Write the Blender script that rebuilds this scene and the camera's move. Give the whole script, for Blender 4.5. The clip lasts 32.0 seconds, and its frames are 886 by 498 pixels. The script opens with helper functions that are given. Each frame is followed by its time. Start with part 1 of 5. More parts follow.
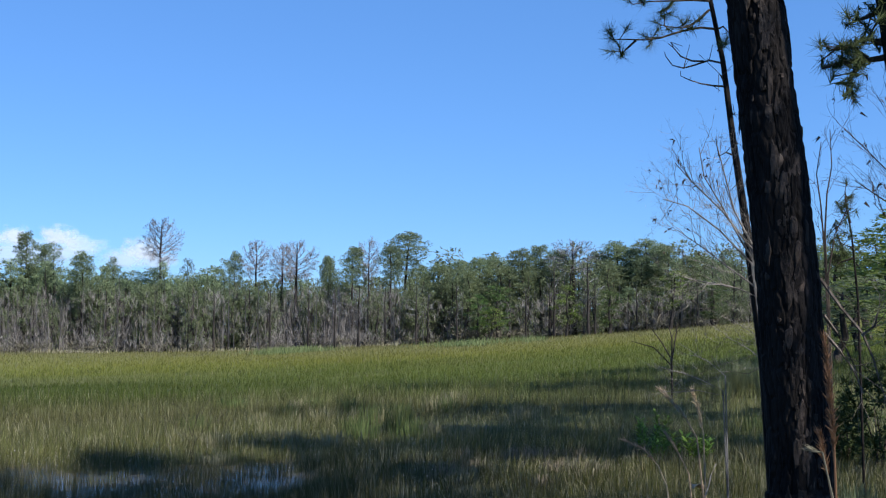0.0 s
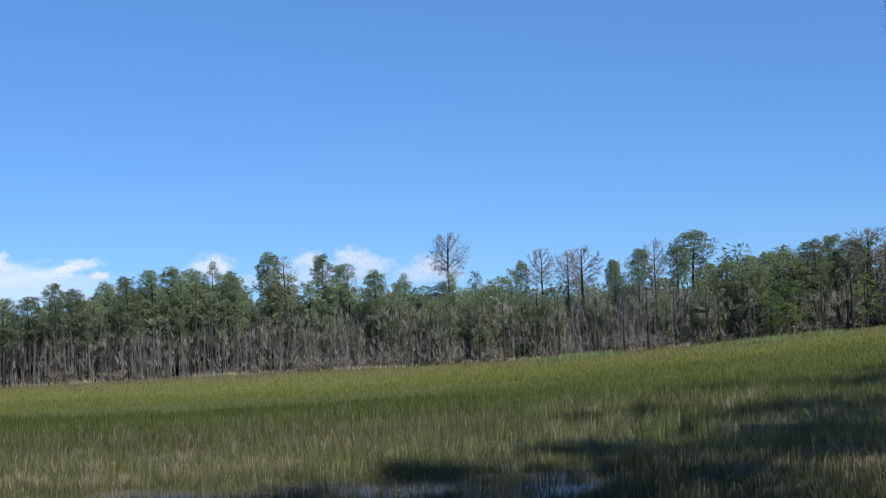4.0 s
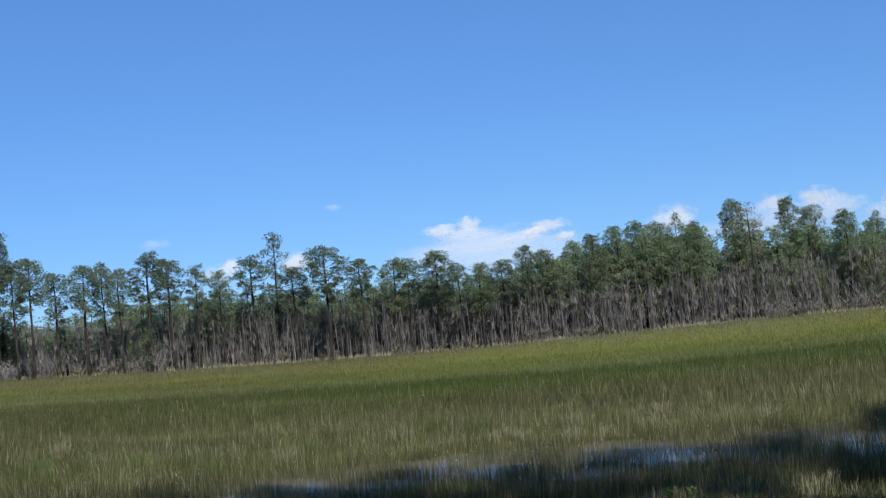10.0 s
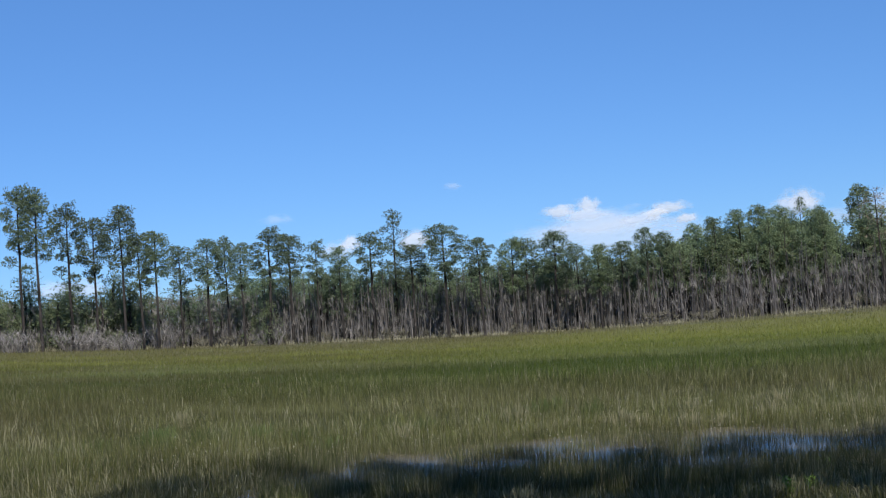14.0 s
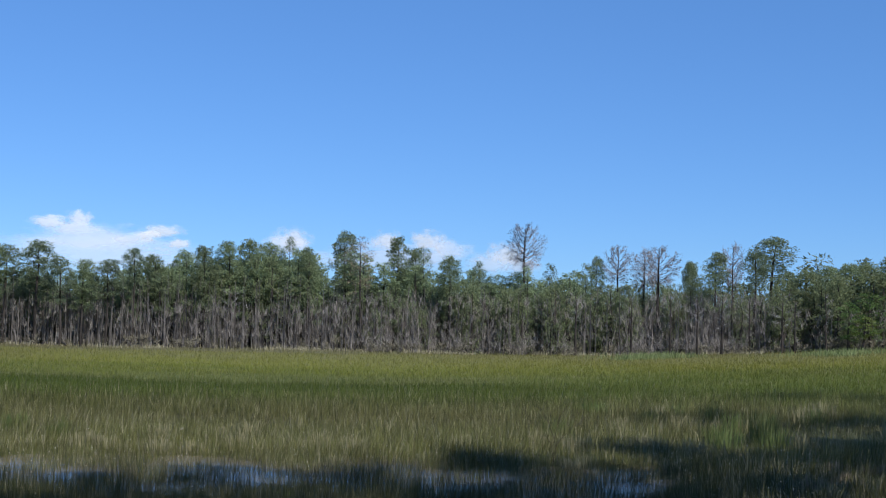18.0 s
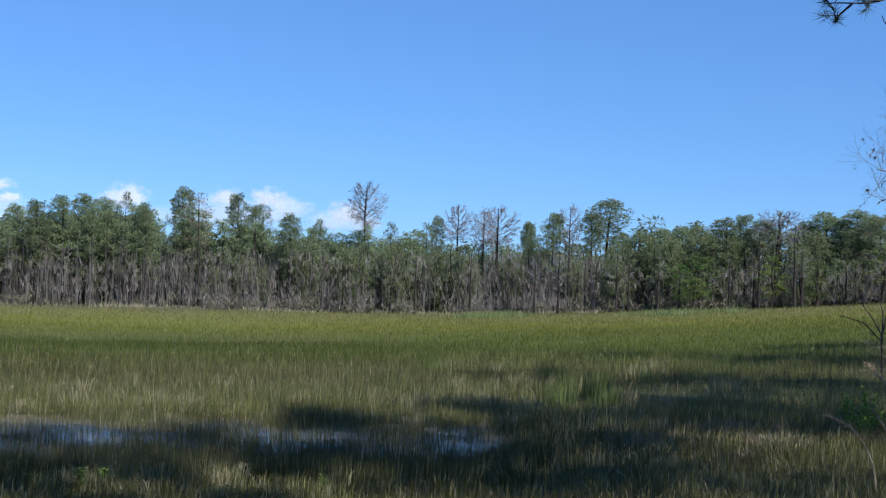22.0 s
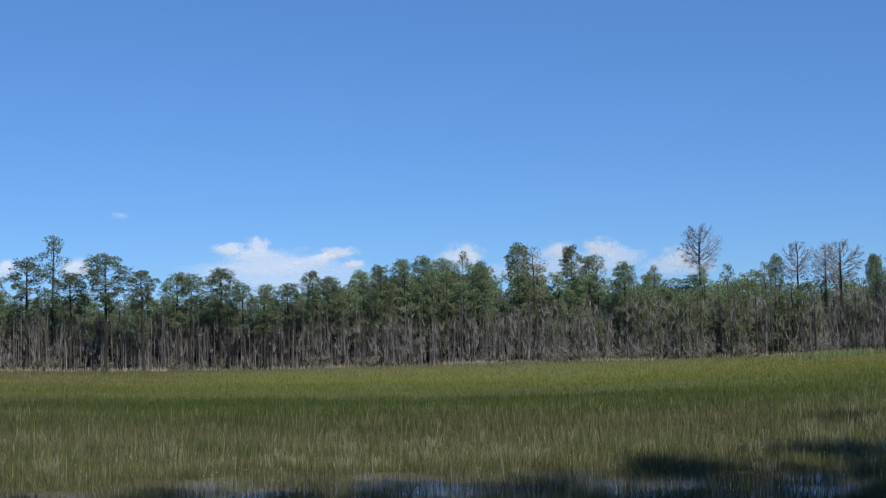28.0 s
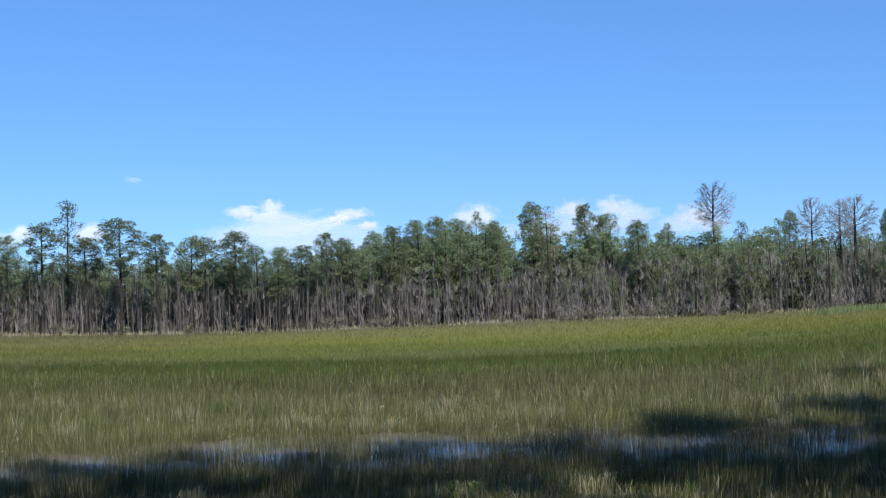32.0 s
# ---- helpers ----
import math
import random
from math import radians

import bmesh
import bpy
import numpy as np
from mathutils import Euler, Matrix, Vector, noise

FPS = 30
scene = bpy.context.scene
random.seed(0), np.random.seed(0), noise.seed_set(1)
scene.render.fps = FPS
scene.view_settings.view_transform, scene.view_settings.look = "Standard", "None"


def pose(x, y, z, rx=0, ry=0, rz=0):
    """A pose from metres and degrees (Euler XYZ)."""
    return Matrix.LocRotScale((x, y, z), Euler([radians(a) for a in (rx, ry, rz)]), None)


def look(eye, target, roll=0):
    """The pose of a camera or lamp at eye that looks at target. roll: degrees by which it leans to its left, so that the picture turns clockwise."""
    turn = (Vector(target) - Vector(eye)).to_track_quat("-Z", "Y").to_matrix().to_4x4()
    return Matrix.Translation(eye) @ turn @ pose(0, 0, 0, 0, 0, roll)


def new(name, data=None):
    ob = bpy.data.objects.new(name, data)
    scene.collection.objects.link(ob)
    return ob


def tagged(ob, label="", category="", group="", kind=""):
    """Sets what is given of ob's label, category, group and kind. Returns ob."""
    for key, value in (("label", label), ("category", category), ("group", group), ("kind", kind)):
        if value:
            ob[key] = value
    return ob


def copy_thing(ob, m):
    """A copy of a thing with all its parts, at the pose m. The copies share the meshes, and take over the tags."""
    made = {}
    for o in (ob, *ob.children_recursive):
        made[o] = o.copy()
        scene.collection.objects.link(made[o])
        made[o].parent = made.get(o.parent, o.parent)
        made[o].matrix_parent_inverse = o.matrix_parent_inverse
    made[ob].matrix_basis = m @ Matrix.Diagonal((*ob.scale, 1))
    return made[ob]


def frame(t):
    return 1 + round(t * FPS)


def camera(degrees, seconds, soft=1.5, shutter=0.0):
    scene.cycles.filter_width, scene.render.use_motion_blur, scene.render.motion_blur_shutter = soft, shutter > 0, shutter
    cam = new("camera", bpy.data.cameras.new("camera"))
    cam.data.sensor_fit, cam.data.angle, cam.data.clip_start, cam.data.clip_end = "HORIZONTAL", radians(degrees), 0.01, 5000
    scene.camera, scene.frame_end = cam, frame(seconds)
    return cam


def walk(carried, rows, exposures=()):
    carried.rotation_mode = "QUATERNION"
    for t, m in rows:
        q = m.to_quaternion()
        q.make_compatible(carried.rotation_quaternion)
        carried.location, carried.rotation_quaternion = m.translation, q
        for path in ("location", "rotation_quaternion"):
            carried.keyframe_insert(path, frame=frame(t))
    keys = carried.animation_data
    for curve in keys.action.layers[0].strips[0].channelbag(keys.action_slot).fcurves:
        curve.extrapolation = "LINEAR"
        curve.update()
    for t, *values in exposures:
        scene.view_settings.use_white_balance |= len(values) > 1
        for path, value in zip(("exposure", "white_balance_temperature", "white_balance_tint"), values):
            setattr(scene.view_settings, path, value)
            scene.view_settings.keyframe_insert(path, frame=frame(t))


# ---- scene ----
cam = camera(36.0, 32.0, 1.22)
EYE = 3.0
PATH = (
    (0.0, 93.627, -0.303, -21.834), (0.5, 93.371, -0.539, -21.688), (1.0, 93.369, 0.056, -20.371), (1.5, 93.495, 0.985, -18.487),
    (2.0, 93.570, 0.956, -16.145), (2.5, 94.057, 1.077, -14.408), (4.5, 94.203, 3.265, -6.810), (5.0, 94.634, 3.850, -2.883),
    (5.5, 94.990, 4.291, 0.619), (6.0, 95.172, 5.090, 3.291), (6.5, 94.844, 5.269, 5.497), (7.0, 94.417, 5.377, 6.453),
    (7.5, 94.169, 5.547, 7.643), (8.0, 93.916, 5.810, 8.151), (8.5, 93.693, 5.503, 8.579), (9.0, 93.648, 5.824, 9.164),
    (9.5, 93.560, 5.734, 9.680), (10.0, 93.450, 5.570, 9.810), (10.5, 93.456, 5.322, 9.852), (11.0, 93.510, 5.412, 10.021),
    (11.5, 93.485, 4.841, 10.302), (12.0, 93.496, 5.292, 11.501), (12.5, 93.665, 6.406, 14.255), (13.0, 93.693, 7.009, 16.667),
    (13.5, 93.444, 5.124, 17.677), (14.0, 92.996, 4.172, 14.731), (14.5, 92.745, 4.075, 13.574), (16.5, 93.242, 1.325, 5.854),
    (17.0, 93.396, -0.091, 0.797), (17.5, 93.516, -1.102, -3.270), (18.0, 93.617, -1.441, -6.762), (18.5, 93.769, -1.322, -8.554),
    (19.0, 93.673, -1.664, -8.827), (19.5, 93.648, -1.542, -9.012), (20.0, 93.555, -1.085, -9.231), (20.5, 93.344, -1.092, -9.542),
    (21.0, 93.118, -2.091, -10.490), (21.5, 92.502, -1.886, -11.962), (22.0, 92.055, -1.796, -13.473), (22.5, 92.055, -2.268, -15.237),
    (23.0, 91.860, -1.270, -15.686), (23.5, 91.991, -1.293, -13.627), (24.0, 92.517, -0.288, -10.181), (24.5, 93.124, 0.647, -7.205),
    (25.0, 93.523, 1.073, -4.294), (25.5, 93.928, 1.083, -1.809), (26.0, 94.243, -0.000, -0.000), (26.5, 94.222, 1.005, 0.646),
    (28.5, 93.857, 1.351, 0.745), (29.0, 93.515, 1.353, 1.071), (29.5, 93.118, 1.303, 1.153), (30.0, 92.714, 1.302, 1.247),
    (30.5, 92.347, 1.435, 1.252), (31.0, 92.204, 1.282, 1.106), (31.5, 92.249, 1.917, 1.137), (32.0, 92.416, 1.906, 1.247),
)
rows = [(t, pose(0.0, 0.0, EYE, rx, ry, rz)) for t, rx, ry, rz in PATH]
EXPO = ((0.0, 0.8), (2.0, 0.8), (5.0, 0.36), (6.0, 0.26), (7.0, 0.28), (9.0, 0.4), (13.0, 0.38), (17.0, 0.48), (19.0, 0.5), (21.0, 0.54), (22.0, 0.66), (23.0, 0.9), (26.0, 0.4), (29.0, 0.28), (30.0, 0.42), (31.0, 0.58), (32.0, 0.68))
walk(cam, rows, EXPO)

# ---- sky and sun ----
SUN_AZ, SUN_EL = 150.0, 40.0
world = bpy.data.worlds.new("sky")
scene.world = world
world.use_nodes = True
wn = world.node_tree
sky = wn.nodes.new("ShaderNodeTexSky")
sky.sky_type = "NISHITA"
sky.sun_disc = False
sky.sun_elevation, sky.sun_rotation = radians(SUN_EL), radians(SUN_AZ)
sky.air_density, sky.dust_density, sky.ozone_density = 0.85, 0.0, 4.3
deep = wn.nodes.new("ShaderNodeMix")
deep.data_type, deep.blend_type = "RGBA", "MULTIPLY"
deep.inputs[0].default_value = 1.0
deep.inputs[7].default_value = (0.6, 0.83, 1.16, 1.0)  # the clear, saturated blue of a dry spring day
wn.links.new(sky.outputs[0], deep.inputs[6])
even = wn.nodes.new("ShaderNodeMix")
even.data_type = "RGBA"
even.inputs[0].default_value = 0.32
even.inputs[7].default_value = (1.12, 3.2, 7.25, 1.0)
wn.links.new(deep.outputs[2], even.inputs[6])
wn.links.new(even.outputs[2], wn.nodes["Background"].inputs[0])
wn.nodes["Background"].inputs[1].default_value = 0.079
lamp = bpy.data.lights.new("sun", "SUN")
lamp.energy, lamp.angle, lamp.color = 5.0, radians(0.53), (1.0, 0.95, 0.87)
sun = new("sun", lamp)
sd = Vector((math.sin(radians(SUN_AZ)) * math.cos(radians(SUN_EL)), math.cos(radians(SUN_AZ)) * math.cos(radians(SUN_EL)), math.sin(radians(SUN_EL))))
sun.matrix_world = look(sd * 100, (0, 0, 0))


# ---- materials ----
def mat(name, rough=0.8, spec=0.3):
    m = bpy.data.materials.new(name)
    m.use_nodes = True
    b = m.node_tree.nodes["Principled BSDF"]
    b.inputs["Roughness"].default_value = rough
    b.inputs["Specular IOR Level"].default_value = spec
    return m, m.node_tree, b


def node(nt, kind, **values):
    n = nt.nodes.new(kind)
    for k, v in values.items():
        if k.startswith("i_"):
            n.inputs[k[2:].replace("_", " ")].default_value = v
    return n


def mixc(nt, fac, a, b):
    n = nt.nodes.new("ShaderNodeMix")
    n.data_type = "RGBA"
    for i, v in ((0, fac), (6, a), (7, b)):
        if isinstance(v, (int, float)):
            n.inputs[i].default_value = v
        elif isinstance(v, tuple):
            n.inputs[i].default_value = (*v, 1.0)
        else:
            nt.links.new(v, n.inputs[i])
    return n.outputs[2]


def math_node(nt, op, a, b=0.0, c=0.0, clamp=False):
    n = nt.nodes.new("ShaderNodeMath")
    n.operation, n.use_clamp = op, clamp
    for i, v in enumerate((a, b, c)):
        if isinstance(v, (int, float)):
            n.inputs[i].default_value = v
        else:
            nt.links.new(v, n.inputs[i])
    return n.outputs[0]


def smooth_range(nt, v, lo, hi):
    n = nt.nodes.new("ShaderNodeMapRange")
    n.interpolation_type = "SMOOTHSTEP"
    nt.links.new(v, n.inputs[0])
    n.inputs[1].default_value, n.inputs[2].default_value = lo, hi
    return n.outputs[0]


def noise_node(nt, scale, detail=4.0, vector=None, stretch=None, rough=0.6):
    n = node(nt, "ShaderNodeTexNoise", i_Scale=scale, i_Detail=detail, i_Roughness=rough)
    if stretch:
        m = nt.nodes.new("ShaderNodeMapping")
        m.inputs["Scale"].default_value = stretch
        nt.links.new(vector or nt.nodes.new("ShaderNodeNewGeometry").outputs["Position"], m.inputs[0])
        nt.links.new(m.outputs[0], n.inputs["Vector"])
    else:
        nt.links.new(vector or nt.nodes.new("ShaderNodeNewGeometry").outputs["Position"], n.inputs["Vector"])
    return n.outputs["Fac"]


def bump(nt, b, height, strength=0.5, distance=0.02):
    n = node(nt, "ShaderNodeBump", i_Strength=strength, i_Distance=distance)
    nt.links.new(height, n.inputs["Height"])
    nt.links.new(n.outputs[0], b.inputs["Normal"])


def zones(nt, stops, east):
    """Colour of the marsh plants in belts by their distance from the shore, with ragged borders."""
    geo = nt.nodes.new("ShaderNodeNewGeometry")
    flat = nt.nodes.new("ShaderNodeVectorMath")
    flat.operation = "MULTIPLY"
    flat.inputs[1].default_value = (1, 1, 0)
    nt.links.new(geo.outputs["Position"], flat.inputs[0])
    length = nt.nodes.new("ShaderNodeVectorMath")
    length.operation = "LENGTH"
    nt.links.new(flat.outputs[0], length.inputs[0])
    n1 = noise_node(nt, 0.05, 4.0, geo.outputs["Position"], (0.55, 1.6, 0.0))
    n2 = noise_node(nt, 0.35, 3.0, geo.outputs["Position"], (0.7, 1.2, 0.0))
    w = math_node(nt, "MULTIPLY_ADD", n1, 0.56, 0.72)
    w2 = math_node(nt, "MULTIPLY_ADD", n2, 0.22, -0.11)
    k = math_node(nt, "MULTIPLY", length.outputs["Value"], math_node(nt, "ADD", w, w2))
    k = math_node(nt, "LOGARITHM", math_node(nt, "MAXIMUM", k, 8.0), 10.0)
    ramp = nt.nodes.new("ShaderNodeValToRGB")
    el = ramp.color_ramp.elements
    while len(el) < len(stops):
        el.new(0.5)
    for e, (r, c) in zip(el, stops):
        e.position, e.color = (math.log10(r) - 1.0) / 1.4, (*c, 1.0)
    nt.links.new(math_node(nt, "MULTIPLY_ADD", k, 1 / 1.4, -1 / 1.4), ramp.inputs[0])
    ramp2 = nt.nodes.new("ShaderNodeValToRGB")
    el = ramp2.color_ramp.elements
    while len(el) < len(east):
        el.new(0.5)
    for e, (r, c) in zip(el, east):
        e.position, e.color = (math.log10(r) - 1.0) / 1.4, (*c, 1.0)
    nt.links.new(math_node(nt, "MULTIPLY_ADD", k, 1 / 1.4, -1 / 1.4), ramp2.inputs[0])
    sep = nt.nodes.new("ShaderNodeSeparateXYZ")
    nt.links.new(geo.outputs["Position"], sep.inputs[0])
    belt = mixc(nt, smooth_range(nt, math_node(nt, "MULTIPLY_ADD", n1, 30.0, sep.outputs[0]), 20.0, 46.0), ramp.outputs[0], ramp2.outputs[0])
    n3 = noise_node(nt, 0.11, 4.0, geo.outputs["Position"], (0.6, 1.5, 0.0))
    brown = math_node(nt, "MULTIPLY", smooth_range(nt, n3, 0.5, 0.66), 0.22)
    n4 = noise_node(nt, 0.07, 3.0, geo.outputs["Position"], (0.5, 2.2, 0.0))
    pale = math_node(nt, "MULTIPLY", smooth_range(nt, n4, 0.57, 0.66), 0.55)
    west = math_node(nt, "MULTIPLY", smooth_range(nt, sep.outputs[0], -12.0, -34.0), smooth_range(nt, n3, 0.36, 0.56))
    brown = math_node(nt, "MAXIMUM", brown, math_node(nt, "MULTIPLY", west, 0.6))
    c = mixc(nt, brown, belt, (0.1, 0.088, 0.042))
    return mixc(nt, pale, c, (0.155, 0.16, 0.07))


MARSH = ((10, (0.048, 0.058, 0.02)), (29, (0.048, 0.056, 0.021)), (33, (0.086, 0.095, 0.034)), (40, (0.082, 0.089, 0.031)), (47, (0.081, 0.082, 0.034)),
         (56, (0.066, 0.078, 0.024)), (64, (0.058, 0.080, 0.018)), (77, (0.054, 0.075, 0.016)), (86, (0.122, 0.142, 0.05)), (90, (0.122, 0.14, 0.046)),
         (96, (0.116, 0.138, 0.03)), (112, (0.156, 0.172, 0.039)), (135, (0.16, 0.168, 0.053)), (150, (0.150, 0.148, 0.066)), (158, (0.145, 0.142, 0.088)), (190, (0.08, 0.08, 0.04)))


EAST = ((10, (0.048, 0.058, 0.021)), (29, (0.051, 0.061, 0.024)), (35, (0.086, 0.100, 0.036)), (44, (0.098, 0.108, 0.042)), (55, (0.078, 0.098, 0.028)), (76, (0.082, 0.108, 0.024)),
        (95, (0.100, 0.122, 0.027)), (118, (0.146, 0.154, 0.034)), (150, (0.155, 0.154, 0.062)), (190, (0.08, 0.08, 0.04)))


def grass_material(name, tint=(1, 1, 1), dry=0.12, trans=0.3, spread=0.5, patchy=1.5):
    m, nt, b = mat(name, 0.45, 0.16)
    base = zones(nt, *(tuple((r, tuple(a * q for a, q in zip(c, tint))) for r, c in belt) for belt in (MARSH, EAST)))
    geo = nt.nodes.new("ShaderNodeNewGeometry")
    rnd = geo.outputs["Random Per Island"]
    c = mixc(nt, math_node(nt, "MULTIPLY", math_node(nt, "GREATER_THAN", rnd, 1.0 - dry), 0.7), base, (0.25, 0.23, 0.155))
    v = math_node(nt, "MULTIPLY_ADD", math_node(nt, "FRACT", math_node(nt, "MULTIPLY", rnd, 37.0)), spread, 1.0 - spread / 2)
    tufts = noise_node(nt, 0.75, 4.0, geo.outputs["Position"], (1.0, 0.6, 0.0), 0.65)
    v = math_node(nt, "MULTIPLY", v, math_node(nt, "MULTIPLY_ADD", tufts, patchy, 1.0 - patchy / 2))
    hsv = nt.nodes.new("ShaderNodeHueSaturation")
    nt.links.new(v, hsv.inputs["Value"])
    nt.links.new(c, hsv.inputs["Color"])
    nt.links.new(hsv.outputs[0], b.inputs["Base Color"])
    tr = nt.nodes.new("ShaderNodeBsdfTranslucent")
    nt.links.new(hsv.outputs[0], tr.inputs[0])
    ms = nt.nodes.new("ShaderNodeMixShader")
    ms.inputs[0].default_value = trans
    nt.links.new(b.outputs[0], ms.inputs[1])
    nt.links.new(tr.outputs[0], ms.inputs[2])
    nt.links.new(ms.outputs[0], nt.nodes["Material Output"].inputs[0])
    return m


def leaf_material(name, a, b_, trans=0.25, rough=0.6, by_object=True):
    m, nt, b = mat(name, rough, 0.08)
    geo = nt.nodes.new("ShaderNodeNewGeometry")
    c = mixc(nt, geo.outputs["Random Per Island"], a, b_)
    if by_object:
        info = nt.nodes.new("ShaderNodeObjectInfo")
        hsv = nt.nodes.new("ShaderNodeHueSaturation")
        nt.links.new(math_node(nt, "MULTIPLY_ADD", info.outputs["Random"], 0.5, 0.75), hsv.inputs["Value"])
        nt.links.new(math_node(nt, "MULTIPLY_ADD", info.outputs["Random"], 0.014, 0.493), hsv.inputs["Hue"])
        nt.links.new(c, hsv.inputs["Color"])
        c = hsv.outputs[0]
    nt.links.new(c, b.inputs["Base Color"])
    tr = nt.nodes.new("ShaderNodeBsdfTranslucent")
    nt.links.new(c, tr.inputs[0])
    ms = nt.nodes.new("ShaderNodeMixShader")
    ms.inputs[0].default_value = trans
    nt.links.new(b.outputs[0], ms.inputs[1])
    nt.links.new(tr.outputs[0], ms.inputs[2])
    nt.links.new(ms.outputs[0], nt.nodes["Material Output"].inputs[0])
    return m


def bark_material(name, a, b_, scale=6.0, rough=0.95, patches=None):
    m, nt, b = mat(name, rough, 0.15)
    n1 = noise_node(nt, scale, 6.0, None, (1, 1, 0.25))
    n2 = noise_node(nt, scale * 5, 4.0, None, (1, 1, 0.4))
    c = mixc(nt, smooth_range(nt, n1, 0.35, 0.68), a, b_)
    c = mixc(nt, math_node(nt, "MULTIPLY", smooth_range(nt, n2, 0.45, 0.7), 0.35), c, tuple(q * 1.6 for q in b_))
    if patches:
        n3 = noise_node(nt, 5.0, 3.0, None, (1.4, 1.4, 0.7))
        c = mixc(nt, math_node(nt, "MULTIPLY", smooth_range(nt, n3, 0.63, 0.7), 0.8), c, patches)
    nt.links.new(c, b.inputs["Base Color"])
    bump(nt, b, n2, 0.6, 0.02)
    return m


M_GRASS = grass_material("marsh_sedge", (1.08, 1.08, 1.06), 0.12, 0.3, 1.25)
M_FAR = grass_material("far_sedge", (1.16, 1.14, 1.1), 0.03, 0.5, 0.34, 0.9)
M_SHORE = grass_material("shore_sedge", (1.3, 1.18, 1.02), 0.26, 0.35, 1.1)
M_STRAW = leaf_material("dry_sedge", (0.12, 0.122, 0.056), (0.33, 0.305, 0.2), 0.35, 0.6, False)
M_DARKREED = grass_material("water_reed", (0.92, 0.93, 0.95), 0.16, 0.3, 1.0)
M_PINE = leaf_material("pine_needles", (0.092, 0.128, 0.08), (0.176, 0.217, 0.138), 0.48)
M_CLOSE = leaf_material("close_pine_needles", (0.128, 0.171, 0.095), (0.224, 0.275, 0.16), 0.54)
M_LEAF = leaf_material("broad_leaves", (0.104, 0.134, 0.071), (0.19, 0.218, 0.12), 0.5)
M_FRESH = leaf_material("fresh_leaves", (0.09, 0.16, 0.02), (0.17, 0.26, 0.05))
M_SPRING = leaf_material("spring_leaves", (0.09, 0.135, 0.032), (0.17, 0.215, 0.065), 0.35)
M_DEEP = leaf_material("deep_green_leaves", (0.048, 0.09, 0.026), (0.105, 0.162, 0.056), 0.4)
M_TRUNK = bark_material("pine_bark_far", (0.011, 0.01, 0.0098), (0.042, 0.037, 0.035), 2.0)
M_TWIG = bark_material("grey_twigs", (0.105, 0.106, 0.117), (0.222, 0.222, 0.242), 1.2)
# the lighter patches put sunlit highlights into the colour of the black bark
M_BURNT = bark_material("burnt_bark", (0.0036, 0.003, 0.003), (0.017, 0.0135, 0.012), 9.0, 0.85, (0.075, 0.057, 0.049))
M_RUST = leaf_material("rusty_sedge", (0.16, 0.085, 0.05), (0.27, 0.165, 0.10), 0.3)


def ground_material():
    m, nt, b = mat("marsh_ground", 0.95, 0.1)
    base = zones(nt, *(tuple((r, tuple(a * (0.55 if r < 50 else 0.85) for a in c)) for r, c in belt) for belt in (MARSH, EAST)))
    n = noise_node(nt, 2.2, 6.0)
    c = mixc(nt, math_node(nt, "MULTIPLY", smooth_range(nt, n, 0.4, 0.75), 0.5), base, (0.05, 0.042, 0.022))
    nt.links.new(c, b.inputs["Base Color"])
    bump(nt, b, noise_node(nt, 9.0, 5.0), 0.8, 0.05)
    return m


def water_material():
    m, nt, b = mat("still_water", 0.14, 0.5)
    b.inputs["Base Color"].default_value = (0.17, 0.14, 0.105, 1)
    b.inputs["IOR"].default_value = 1.33
    bump(nt, b, noise_node(nt, 5.0, 3.0), 0.1, 0.02)
    return m


# ---- ground ----
def step(a, b, v):
    t = np.clip((v - a) / (b - a), 0, 1)
    return t * t * (3 - 2 * t)


def wave(x, y, s):
    """Cheap smooth wobble from -1 to 1."""
    return (np.sin(x * s + 1.7 * np.sin(y * s * 0.7)) + np.sin(y * s * 1.3 + 2.1 * np.sin(x * s * 0.6 + 1.0))) * 0.5


def pool(x, y):
    """1 inside the open water by the shore, 0 outside."""
    r, az = np.hypot(x, y), np.degrees(np.arctan2(x, y))
    r = r + 1.1 * wave(x, y, 0.45) + 0.5 * wave(x, y, 1.3)
    return step(21.5, 23.2, r) * (1 - step(31.0, 34.5, r)) * step(-25, -19, az) * (1 - step(15, 20, az))


def height(x, y):
    x, y = np.asarray(x, float), np.asarray(y, float)
    r, az = np.hypot(x, y), np.degrees(np.arctan2(x, y))
    a = np.clip(az, -38, 38)
    lift = np.where(a < 0, 0.00088, 0.00125) * a * a
    z = np.minimum(r, 190) * np.tan(np.radians(lift)) * step(24, 55, r)
    bank = np.where(np.abs(az) > 75, 1.4, 1.4 * (1 - step(4.0, 13.0, r)))
    bank = bank + 0.12 * (1 - step(19.5, 21.5, r)) + 0.22 * step(15, 22, az) * (1 - step(28, 36, r))
    return z + bank + 0.05 + (0.3 + 0.42 * np.exp(-((az - 1.0) / 8.0) ** 2)) * step(105, 165, r) + 0.03 * wave(x, y, 0.9) - 0.22 * pool(x, y)


def mesh_object(name, verts, faces, material, parent=None, smooth=False):
    me = bpy.data.meshes.new(name)
    me.from_pydata(verts, [], faces)
    me.materials.append(material)
    if smooth:
        me.polygons.foreach_set("use_smooth", [True] * len(me.polygons))
    me.update()
    ob = new(name, me)
    ob.parent = parent
    return ob


